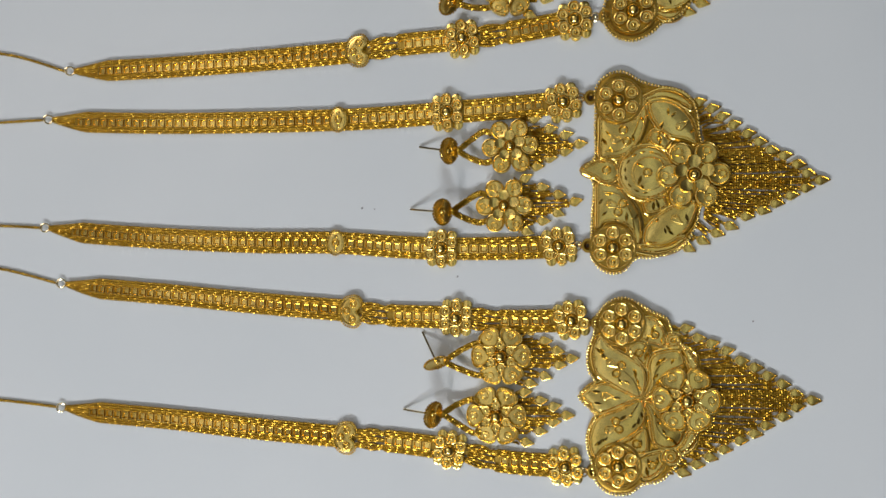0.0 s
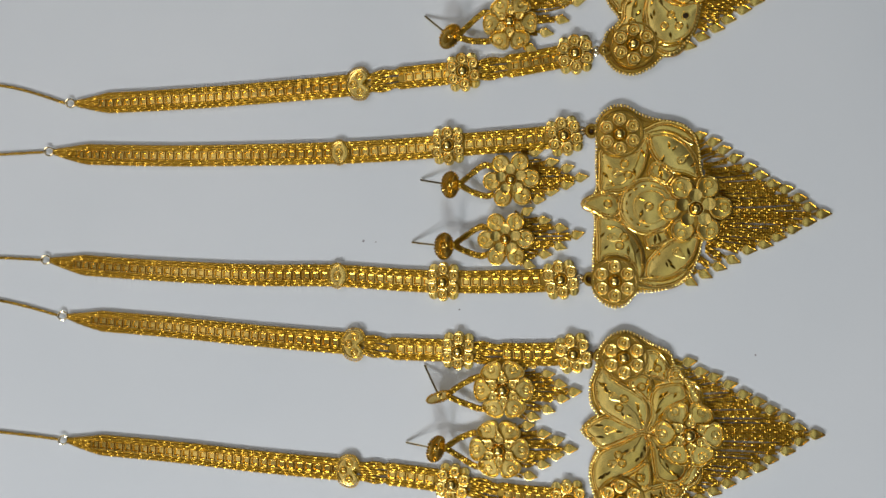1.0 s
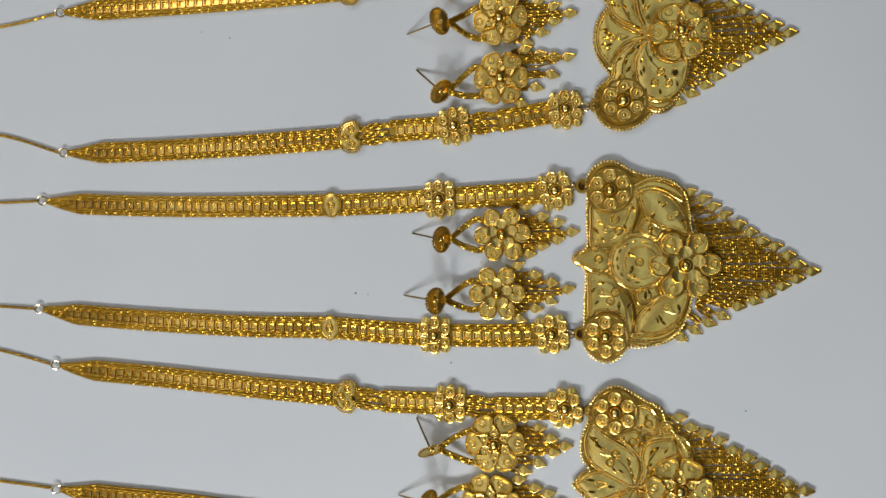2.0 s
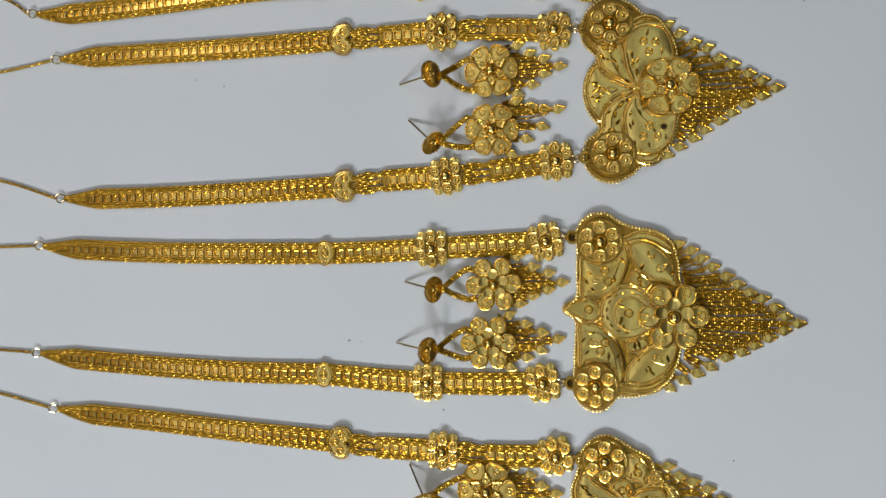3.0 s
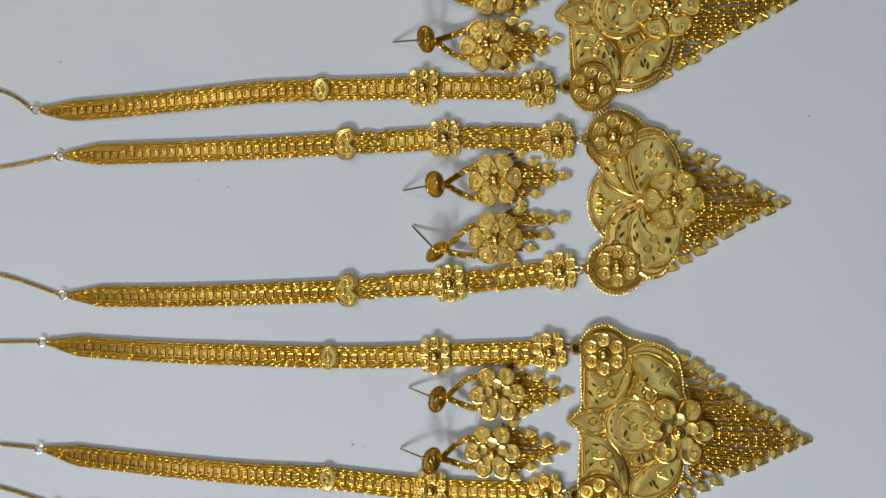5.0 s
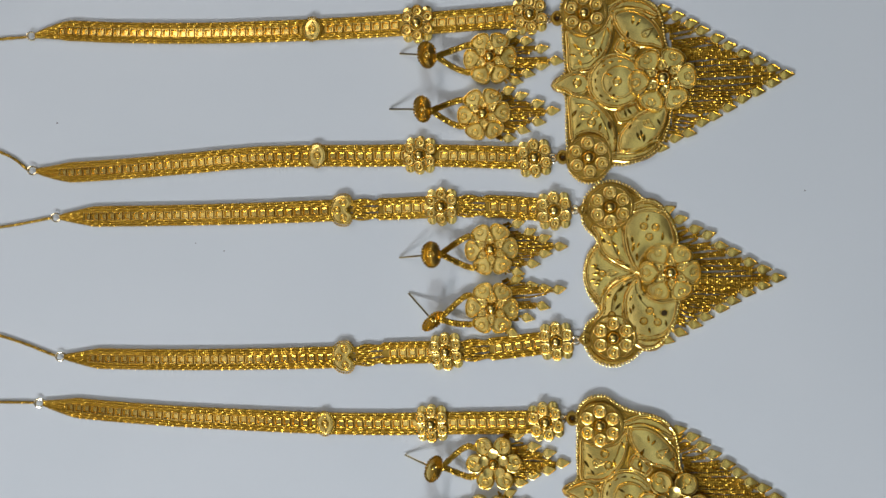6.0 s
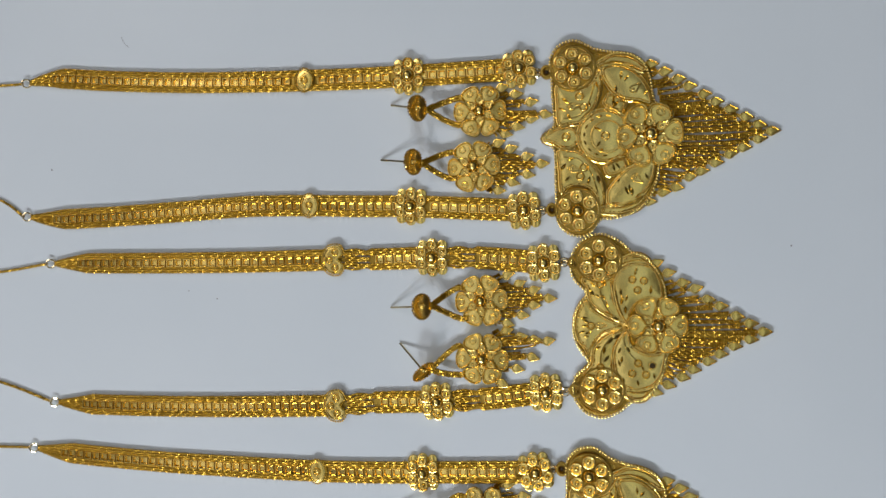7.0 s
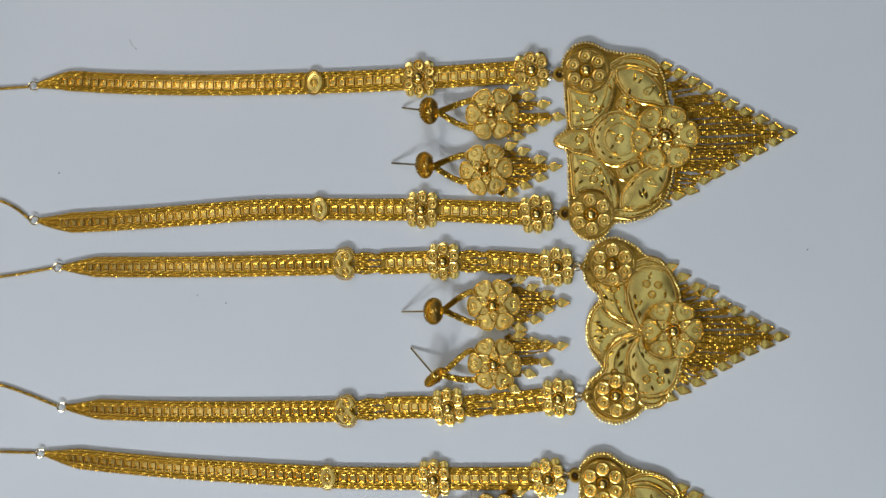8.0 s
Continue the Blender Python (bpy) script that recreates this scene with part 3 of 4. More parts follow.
        piece("bud", ("bud", s), lambda: merged([wire_geo([(q[0], q[1], 0.2) for q in line], 0.34, 7), moved(dome_geo(0.5 * s, 0.4, 10, 3), 0.45 * s, 0, 0.0)]), SATIN, self.root, x, y, z, rz)

    def pit(self, x, y, r):
        """An empty stone seat: a low collar round a near-black cap."""
        z, _ = self.top(x, y)
        seat = piece("stone_seat", ("seat", r), lambda: ring_geo(r, 0.3, 0.35, 18), POLISHED, self.root, x, y, z - 0.04)
        piece("hollow", ("hollow", r), lambda: dome_geo(r * 0.95, 0.12, 14, 3), DARK_CAP, seat, 0, 0, 0.02)

    def cuts(self, rows):
        """Bright cuts: x, y, direction, length."""
        for x, y, rz, size in rows:
            z, n = self.top(x, y)
            turn = Vector((0, 0, 1)).rotation_difference(n if n.z > 0 else -n).to_matrix().to_4x4() @ Matrix.Rotation(radians(rz), 4, "Z")
            piece("bright_cut", "bright_cut", cut_geo, CUT, self.root, x, y, z + 0.03, turn=turn, scale=size, smooth=False)

    def cuts_from(self, hub, spots):
        """Bright cuts that point away from a hub, a little askew."""
        self.cuts([(x, y, math.degrees(math.atan2(y - hub[1], x - hub[0])) + random.uniform(-28, 28), random.uniform(2.3, 3.6)) for x, y in spots])

    def stem(self, pts, r=0.26):
        """A thin chased line on the face of a field."""
        q = even(spline(pts, False, 8), 0.5)
        part("chased_line", wire_geo([(x, y, self.top(x, y)[0] + 0.08) for x, y in q], r, 6), SATIN, self.root)

    def rope(self, line, r=0.33, step=0.62):
        """A row of fine grains that follows a line over the plate."""
        out = []
        for x, y in even(line, step):
            z, _ = self.top(x, y)
            if z < self.z + 0.75:
                out.append(moved(ball_geo(r), x, y, z + 0.18))
        if out:
            part("rope_line", merged(out), FRINGE, self.root, kind="stuff")


def beaded_edge(root, line, z=1.8, r=0.60, step=1.24):
    p = np.array([(q[0], q[1]) for q in line] + [(line[0][0], line[0][1])])
    t = np.gradient(p, axis=0)
    t /= np.linalg.norm(t, axis=1)[:, None] + 1e-9
    turn = np.sign(np.sum(p[:-1, 0] * p[1:, 1] - p[1:, 0] * p[:-1, 1]))
    part("beaded_edge", beads(p + np.stack([t[:, 1], -t[:, 0]], 1) * 0.35 * turn, r, step, z), POLISHED, root, kind="stuff")


# ---------------------------------------------------------------- the room and the board
def box(name, x0, x1, y0, y1, z0, z1, mat, label, category):
    v = [(x, y, z) for z in (z0, z1) for x, y in ((x0, y0), (x1, y0), (x1, y1), (x0, y1))]
    f = [(3, 2, 1, 0), (4, 5, 6, 7), (0, 1, 5, 4), (1, 2, 6, 5), (2, 3, 7, 6), (3, 0, 4, 7)]
    me = bpy.data.meshes.new(name)
    me.from_pydata(v, [], f)
    me.materials.append(mat)
    return tagged(new(name, me), label, category, kind="structure")


# plain shell added out of view to shape what the gold reflects
box("floor", -2.2, 2.2, -2.2, 2.2, -0.09, -0.04, WALL, "unseen plain dark floor added under the display board", "floor")
box("ceiling", -2.2, 2.2, -2.2, 2.2, 1.95, 2.0, CEILING, "unseen plain ceiling added for the gold to reflect", "ceiling")
box("wall_north", -2.2, 2.2, 2.2, 2.25, -0.09, 2.0, WALL, "unseen plain wall added for the gold to reflect", "wall")
box("wall_south", -2.2, 2.2, -2.25, -2.2, -0.09, 2.0, WALL, "unseen plain wall added for the gold to reflect", "wall")
box("wall_west", -2.25, -2.2, -2.2, 2.2, -0.09, 2.0, WALL, "unseen plain wall added for the gold to reflect", "wall")
box("wall_east", 2.2, 2.25, -2.2, 2.2, -0.09, 2.0, WALL, "unseen plain wall added for the gold to reflect", "wall")
box("display_board", -0.60, 0.60, -0.50, 0.70, -0.04, 0.0, PAPER, "smooth white display board with faint grey mottling", "board")

# ---------------------------------------------------------------- necklaces


def necklace(x, y, label):
    return thing("necklace", x, y, label, "necklace", "gold necklaces laid in a row")


# the lotus necklace
lotus = necklace(85.1, -53.9, "long gold necklace with lotus pendant and even chain fringe")
strap(lotus, [(-165.5, -12.1), (-152.0, -14.0), (-115.9, -16.8), (-79.0, -20.1), (-39.1, -23.1), (-23.3, -24.7), (2.2, -25.4), (23.3, -26.6), (45.3, -26.0)], -39.1,
      ((2.4, 0), (45.3, 12)), ((-34.6, -25.1), (9.1, 19.1)), True)
strap(lotus, [(-166.2, -64.3), (-152.4, -65.7), (-116.3, -67.6), (-79.4, -70.2), (-41.9, -72.2), (-23.8, -73.1), (-0.7, -75.4), (19.6, -79.0), (42.7, -79.8)], -41.9,
      ((-0.5, -3), (42.7, 8)), ((-36.9, -26.5), (6.4, 16.4)), True)
neck_chain(lotus, (-166.3, -12.1), (-195.2, -6.0), (-166.7, -64.3), (-195.7, -62.2))
lug(lotus, 54.6, -26.9, -3)
lug(lotus, 52.6, -81.2, 4)
pl = Plate(lotus, [(53.7, -31.1), (54.8, -24.5), (59.3, -19.5), (64.3, -18.1), (69.6, -20.3), (73.5, -22.7), (78.9, -25.5), (80.8, -30.4), (85.0, -36.0), (89.2, -43.3), (94.4, -54.4),
                   (88.9, -65.4), (84.6, -71.7), (81.1, -77.9), (76.0, -83.0), (70.1, -84.5), (64.9, -88.2), (58.5, -88.3), (53.8, -84.5), (52.6, -78.4), (51.1, -72.9), (50.9, -67.3), (54.0, -60.4), (48.0, -53.8), (54.1, -49.1), (51.6, -44.1), (51.4, -37.3)])
pl.field([(71.4, -25.7), (74.3, -25.5), (77.2, -28.6), (78.5, -32.3), (77.8, -35.0), (74.9, -34.0), (70.9, -32.8), (71.5, -29.4)], 0.5)
pl.field([(68.4, -75.2), (72.3, -74.1), (77.0, -73.1), (77.2, -76.9), (74.4, -80.8), (70.3, -82.5), (68.9, -79.6)], 0.5)
pl.field([(65.7, -36.3), (67.6, -34.1), (70.2, -33.8), (72.3, -35.8), (72.8, -40.0), (71.9, -43.4), (70.1, -41.2), (67.5, -38.5)], 0.7)
pl.field([(62.0, -70.3), (66.4, -67.9), (70.5, -64.9), (71.6, -68.8), (71.2, -72.6), (68.6, -74.2), (64.9, -73.3)], 0.7)
pl.field([(53.0, -38.0), (54.5, -33.4), (56.1, -32.0), (58.6, -35.2), (62.4, -37.5), (66.8, -40.1), (70.1, -42.7), (71.1, -46.1), (70.7, -49.9), (69.0, -53.3), (62.9, -50.7), (57.4, -47.5), (54.0, -44.1)], 1.0)
pl.field([(68.8, -54.5), (70.6, -56.7), (71.0, -60.5), (69.4, -64.3), (65.7, -67.5), (61.2, -70.0), (57.1, -73.2), (53.7, -75.6), (52.2, -72.6), (51.9, -68.0), (53.4, -63.3), (56.1, -60.6), (62.1, -58.1)], 1.0)
pl.field([(49.4, -53.1), (55.9, -48.7), (61.5, -50.5), (68.2, -53.7), (62.1, -56.6), (55.0, -59.6), (52.0, -56.1)], 1.2, 2)
pl.field([(70.7, -53.3), (72.9, -47.5), (72.6, -42.2), (74.2, -38.4), (77.8, -36.9), (82.2, -36.4), (84.0, -38.3), (84.3, -41.3), (80.7, -43.2), (77.7, -45.2), (76.2, -48.2), (73.6, -51.7)], 1.1)
pl.field([(71.0, -55.2), (72.8, -59.7), (73.5, -65.7), (74.5, -69.5), (78.1, -71.2), (81.8, -70.3), (83.6, -67.6), (83.4, -65.4), (79.0, -64.0), (76.8, -61.1), (75.8, -57.3), (73.2, -55.5)], 1.1)
pl.leaf([(82.2, -35.7), (85.4, -37.5), (87.3, -40.1), (88.0, -43.5)], [0.7, 1.3, 1.5, 0.9], 0.6)
pl.leaf([(82.8, -72.3), (85.2, -70.4), (86.7, -67.9), (87.3, -65.6)], [0.7, 1.3, 1.5, 0.9], 0.6)
for x, y in ((81.0, -32.9), (79.6, -74.5)):
    pl.field([(x + 2.2 * math.cos(k), y + 2.2 * math.sin(k)) for k in np.arange(0, 6.2, 0.7)], 0.9)
pl.ready()
for x, y in ((63.0, -42.0), (61.1, -45.1), (69.2, -37.6), (74.8, -31.0), (60.7, -62.3), (61.9, -65.2), (67.9, -70.3), (73.3, -77.8)):
    pl.boss(x, y, 1.35)
for x, y in ((81.0, -32.9), (79.6, -74.5)):
    pl.boss(x, y, 0.9)
for (x, y), a in zip(((59.2, -41.3), (57.3, -53.3), (58.4, -65.5)), (150, 180, 205)):
    pl.bud(x, y, a)
HUB = (70.4, -54.2)
pl.cuts_from(HUB, [(55.2, -37.2), (56.4, -38.3), (57.1, -39.5), (56.2, -36.8), (67.8, -45.0), (68.5, -47.6), (64.8, -48.1), (62.4, -47.8), (69.2, -49.9), (53.9, -51.8), (54.3, -56.0), (61.0, -53.9), (69.9, -59.8), (68.7, -62.1), (67.2, -63.7), (66.2, -59.9), (63.2, -61.1), (55.2, -70.2), (56.4, -69.4), (54.5, -70.6), (57.1, -69.0), (77.4, -39.9), (75.9, -40.8), (80.7, -40.2), (74.8, -46.0), (75.5, -47.9), (74.6, -59.6), (75.7, -62.6), (77.5, -65.6), (79.6, -68.1), (81.1, -69.2), (74.3, -28.6), (77.1, -33.1), (72.4, -32.0), (66.1, -37.0), (71.2, -36.2), (71.6, -38.5), (69.4, -70.4), (72.2, -77.1), (75.2, -76.2), (71.5, -80.2), (67.5, -44.2)])
for line in ([(69.2, -52.9), (67.4, -47.7), (63.8, -43.9)], [(69.2, -54.8), (66.6, -59.1), (62.8, -62.3)], [(71.0, -53.3), (74.0, -49.8), (74.8, -44.5), (77.8, -40.3), (82.1, -39.1)], [(71.2, -54.8), (74.3, -58.9), (75.3, -64.1), (78.2, -67.8), (81.8, -68.8)]):
    pl.stem(line)
rosette(lotus, 63.2, -27.0, 0, 2.0)
rosette(lotus, 61.3, -78.4, 0, 2.0)
big_flower(lotus, 85.1, -53.9, 0, 2.6, 11.6, "fan")
beaded_edge(lotus, pl.line)
pendant_fringe(lotus, (81.7, -54.7), (10.5, 27.0), (85.1, -29.1), (127.1, -53.3), (83.8, -80.2), 9, 9, 0.93)

# the two crescent necklaces: one design, laid at two places
SQUARE_FROM = np.array((88.6, 25.9))


def crescent_pendant(root, to, turn, style, lugs, fringe):
    c, s = math.cos(radians(turn)), math.sin(radians(turn))

    def at(x, y):
        p = np.array((x, y)) - SQUARE_FROM
        return (to[0] + c * p[0] - s * p[1], to[1] + s * p[0] + c * p[1])

    pl = Plate(root, [at(55.2, 51.3), at(55.3, 58.3), at(59.4, 63.0), at(65.0, 63.7), at(70.5, 60.3), at(76.0, 58.2), at(83.4, 56.4), at(88.0, 53.2), at(90.2, 47.0), at(91.2, 37.9), at(96.8, 26.1), at(91.0, 15.5),
                      at(89.4, 9.1), at(85.8, 2.3), at(80.2, -1.3), at(73.3, -3.0), at(68.4, -3.2), at(63.4, -8.1), at(57.8, -8.0), at(53.4, -3.5), at(53.1, 3.3), at(53.6, 13.6), at(54.1, 23.9), at(51.2, 29.1), at(54.8, 33.6), at(54.9, 42.4)])
    def placed(pts):
        return [at(*q) for q in pts]

    def disc(x, y, r):
        return placed([(x + r * math.cos(k), y + r * math.sin(k)) for k in np.arange(0, 6.2, 0.35)])

    pl.field(placed([(56.9, 47.7), (56.6, 42.1), (56.5, 33.7), (59.7, 33.4), (63.1, 33.5), (66.5, 35.2), (70.4, 40.1), (72.3, 45.4), (73.1, 51.9), (71.3, 49.9), (69.4, 47.4), (66.0, 45.9), (62.9, 45.4), (59.9, 46.1)]), 0.7)
    pl.field(placed([(55.5, 23.4), (58.8, 23.2), (62.9, 21.7), (66.6, 17.7), (69.2, 13.4), (70.4, 8.4), (70.1, 3.7), (68.8, 0.7), (67.9, 5.3), (65.3, 8.8), (60.8, 10.4), (57.0, 9.7), (55.3, 8.2), (55.3, 15.6)]), 0.7)
    pl.field(placed([(50.4, 28.8), (54.7, 31.2), (57.0, 31.8), (60.0, 31.5), (62.3, 29.5), (62.5, 26.7), (60.7, 24.8), (57.3, 24.5), (54.2, 26.6)]), 0.9)
    pl.field(disc(72.4, 27.4, 9.3), 0.8)
    pl.field(disc(73.4, 27.0, 5.9), 1.5)
    pl.leaf(placed([(74.3, 40.8), (76.3, 39.7), (78.4, 38.4), (80.0, 37.2)]), [1.5, 2.1, 2.1, 1.5], 0.8)
    pl.leaf(placed([(72.2, 14.4), (74.3, 15.1), (76.7, 16.0), (78.9, 16.8)]), [1.5, 2.1, 2.1, 1.5], 0.8)
    pl.field(placed([(73.9, 51.9), (77.3, 52.7), (81.0, 52.0), (85.4, 49.1), (88.6, 44.4), (89.8, 37.8), (85.9, 39.1), (80.8, 40.4), (77.1, 43.3), (74.6, 47.6)]), 1.0)
    pl.field(placed([(72.0, 2.9), (72.4, 6.4), (74.7, 9.5), (78.8, 13.2), (83.3, 15.1), (88.8, 15.9), (88.7, 11.9), (86.1, 7.0), (81.6, 3.2), (77.2, 1.7), (72.9, 2.0)]), 1.0)
    pl.leaf(placed([(72.1, 53.7), (78.1, 55.4), (84.0, 53.7), (88.7, 50.2)]), [0.5, 1.2, 1.3, 0.6], 0.4)
    pl.leaf(placed([(69.1, 0.0), (74.9, -0.3), (80.8, 0.9), (85.1, 3.2)]), [0.5, 1.2, 1.3, 0.6], 0.4)
    pl.ready()
    for x, y in ((65.8, 38.8), (64.6, 43.0), (64.1, 16.4), (62.4, 13.3), (58.5, 28.6), (72.8, 27.2)):
        pl.boss(*at(x, y), 1.4)
    for (x, y), a in zip(((61.9, 39.6), (60.0, 16.3), (84.5, 43.5), (82.5, 10.5)), (180, 160, 215, 140)):
        pl.bud(*at(x, y), a + turn, 1.1)
    pl.cuts_from(at(72.4, 27.4), placed([(59.2, 42.0), (60.1, 35.9), (68.0, 39.8), (69.2, 37.0), (71.2, 46.6), (57.9, 39.0), (59.5, 20.0), (57.6, 12.8), (65.4, 11.5), (68.8, 11.5), (56.4, 17.3), (70.2, 30.0), (70.1, 24.6), (71.0, 22.3), (77.9, 44.0), (88.5, 41.7), (76.2, 10.2), (86.2, 10.8), (78.7, 6.3), (80.6, 5.6), (79.8, 7.1), (80.2, 48.9), (82.0, 47.7), (76.7, 39.8), (77.4, 38.6), (74.8, 15.2), (76.3, 15.8)]))
    pl.cuts([(*at(72.4 + 7.4 * math.cos(k), 27.4 + 7.4 * math.sin(k)), math.degrees(k) + 90 + turn, 2.0) for k in np.arange(1.3, 5.0, 0.42)])
    for line in ([(57.9, 35.5), (63.5, 35.7), (67.6, 40.0), (70.4, 46.9)], [(56.9, 21.0), (62.5, 19.6), (66.6, 13.9), (68.3, 6.6)]):
        pl.stem(placed(line))
    rosette(root, *at(63.1, 53.6), turn, 2.0)
    rosette(root, *at(60.4, 0.5), turn, 2.0)
    big_flower(root, to[0], to[1], turn, 2.6, 11.8, style)
    beaded_edge(root, pl.line)
    for x, y in lugs:
        lug(root, x, y, turn)
    pendant_fringe(root, at(85.0, 26.5), (11.0, 29.0), *fringe)


crescent = necklace(88.6, 25.9, "long gold necklace with crescent pendant and splayed chain fringe")
strap(crescent, [(-171.4, 57.3), (-154.0, 55.4), (-115.3, 53.2), (-78.3, 52.1), (-43.4, 51.5), (-20.3, 51.7), (-0.5, 52.4), (23.1, 53.2), (43.3, 54.1)], -43.4, ((-0.3, 0), (43.3, 10)), (), False)
strap(crescent, [(-173.4, 11.5), (-154.4, 8.9), (-115.7, 6.0), (-78.7, 4.1), (-44.8, 3.5), (-20.8, 1.7), (-2.9, 0.8), (22.6, 0.6), (41.3, 1.2)], -44.8, ((-2.8, 0), (41.3, 8)), (), False)
neck_chain(crescent, (-171.9, 57.3), (-194.7, 57.1), (-173.9, 11.5), (-195.1, 12.6))
crescent_pendant(crescent, (88.6, 25.9), 0.0, "round", ((53.1, 55.5), (51.5, 1.3)), ((91.0, 52.0), (131.1, 22.9), (86.6, 1.3), 10, 9, 0.9, 0.0, 5, 0.8))

second = necklace(87.7, 179.1, "long gold necklace with crescent pendant and straight dense fringe")
strap(second, [(-172.4, 214.7), (-163.6, 215.6), (-154.1, 215.7), (-134.2, 213.5), (-100.6, 210.6), (-70.9, 208.9), (-45.7, 207.9), (-25.9, 207.3), (-3.2, 206.9), (18.9, 206.8), (40.5, 206.8)], -45.7, ((-3.0, 0), (40.6, 6)), (), False)
strap(second, [(-172.9, 157.0), (-164.7, 156.0), (-153.9, 155.5), (-130.0, 155.9), (-101.7, 156.9), (-71.9, 158.1), (-44.6, 157.6), (-24.6, 156.7), (-3.1, 156.0), (19.9, 154.4), (41.2, 152.9)], -44.6, ((-2.9, 0), (41.2, 8)), (), False)
neck_chain(second, (-172.7, 214.8), (-188.6, 214.8), (-173.4, 157.0), (-189.4, 165.6))
crescent_pendant(second, (87.7, 179.1), 3.5, "fan", ((50.7, 204.8), (51.6, 152.8)), ((88.3, 205.2), (129.9, 178.5), (86.7, 155.1), 9, 9, 0.93, 0.0))

# the fan necklace
fan = necklace(88.9, 109.3, "long gold necklace with fan pendant and loose parted fringe")
strap(fan, [(-161.8, 136.5), (-146.2, 136.4), (-109.7, 135.8), (-72.3, 135.5), (-35.0, 135.7), (-15.9, 135.6), (5.1, 135.8), (25.9, 135.2), (48.1, 132.9)], -35.0,
      ((5.3, 0), (48.1, 8)), ((-30.3, -20.0), (11.9, 22.1)), True)
strap(fan, [(-160.9, 77.2), (-147.2, 76.5), (-110.8, 76.2), (-73.5, 76.7), (-35.5, 77.8), (-17.1, 79.3), (5.8, 80.1), (24.7, 81.3), (47.8, 84.1)], -35.5,
      ((6.0, 4), (47.8, -4)), ((-30.4, -19.9), (12.8, 22.6)), True)
neck_chain(fan, (-162.3, 136.5), (-190.0, 133.1), (-161.4, 77.2), (-190.8, 85.8))
lug(fan, 59.3, 132.8, -4)
lug(fan, 58.7, 85.0, 6)
pl = Plate(fan, [(58.8, 128.0), (59.4, 136.4), (63.7, 141.4), (69.4, 142.9), (75.9, 140.2), (80.3, 136.0), (85.1, 134.2), (88.6, 129.6), (91.2, 123.8), (92.3, 117.8), (96.8, 108.5), (91.9, 99.2), (90.5, 93.1), (87.6, 87.0),
                  (83.5, 82.9), (78.4, 81.1), (74.5, 77.7), (68.3, 75.5), (62.2, 77.5), (58.6, 82.9), (59.2, 90.1), (64.3, 95.1), (60.3, 101.8), (58.8, 108.6), (60.6, 115.9), (64.0, 121.2)])
pl.leaf([(77.1, 133.0), (80.0, 133.3), (83.3, 132.9), (85.7, 132.0)], [0.5, 1.5, 1.5, 0.6], 0.5)
pl.leaf([(76.8, 84.8), (79.6, 84.0), (82.5, 84.0), (85.0, 84.9)], [0.5, 1.5, 1.5, 0.6], 0.5)
pl.field([(76.1, 109.1), (72.0, 110.9), (67.9, 113.4), (64.7, 116.0), (63.8, 118.6), (61.6, 116.1), (60.1, 112.2), (59.8, 107.9), (60.8, 104.0), (63.0, 101.0), (64.3, 98.8), (65.5, 102.7), (69.0, 106.6), (73.2, 108.3)], 0.6)
pl.field([(77.1, 110.0), (74.1, 112.1), (69.2, 114.7), (65.5, 118.2), (64.3, 123.4), (62.7, 126.4), (66.5, 127.2), (70.3, 127.6), (72.4, 127.0), (72.9, 123.3), (73.6, 118.1), (75.4, 113.8)], 0.9)
pl.field([(76.9, 107.8), (73.1, 106.6), (68.9, 104.0), (65.9, 100.1), (65.3, 95.0), (62.7, 91.5), (66.5, 90.5), (70.2, 90.3), (72.6, 89.9), (72.3, 94.2), (72.8, 99.3), (74.7, 104.4)], 0.9)
pl.field([(78.2, 110.0), (75.6, 113.8), (74.0, 119.8), (73.7, 125.0), (75.3, 128.8), (78.7, 131.3), (83.3, 131.8), (87.3, 130.3), (89.7, 126.5), (90.7, 119.7), (87.1, 119.3), (82.9, 118.5), (80.4, 116.4), (78.7, 113.4)], 1.2)
pl.field([(77.9, 107.0), (78.8, 102.7), (81.7, 99.8), (85.7, 98.5), (90.6, 98.9), (90.5, 95.1), (89.2, 90.9), (86.3, 87.5), (82.1, 85.9), (78.0, 86.5), (74.8, 89.5), (73.3, 94.2), (73.2, 100.2), (75.2, 104.4)], 1.2)
pl.ready()
for x, y in ((65.0, 109.2), (68.6, 124.6), (68.1, 93.9), (80.2, 126.2), (84.3, 125.7), (82.0, 122.3), (81.6, 95.5), (79.4, 91.7), (84.3, 91.3)):
    pl.boss(x, y, 1.25)
pl.bud(68.2, 109.2, 180)
pl.pit(86.6, 94.7, 1.3)
HUB = (77.0, 108.8)
pl.cuts_from(HUB, [(66.0, 124.6), (65.6, 121.6), (67.6, 120.3), (69.7, 119.9), (70.9, 117.3), (71.6, 113.9), (73.7, 112.1), (70.3, 125.4), (62.4, 112.2), (63.2, 110.9), (61.8, 107.0), (63.1, 105.3), (63.9, 106.6), (62.7, 109.2), (69.6, 100.1), (70.4, 97.1), (67.2, 101.0), (71.8, 103.6), (74.4, 105.3), (65.8, 96.3), (69.9, 91.6), (81.5, 129.1), (76.0, 121.5), (78.0, 119.4), (76.3, 118.5), (86.7, 122.3), (77.5, 115.1), (75.1, 100.2), (75.8, 96.7), (74.9, 95.5), (78.4, 100.2), (79.2, 101.9), (81.4, 88.3), (87.2, 90.9), (76.4, 89.1), (83.2, 93.8)])
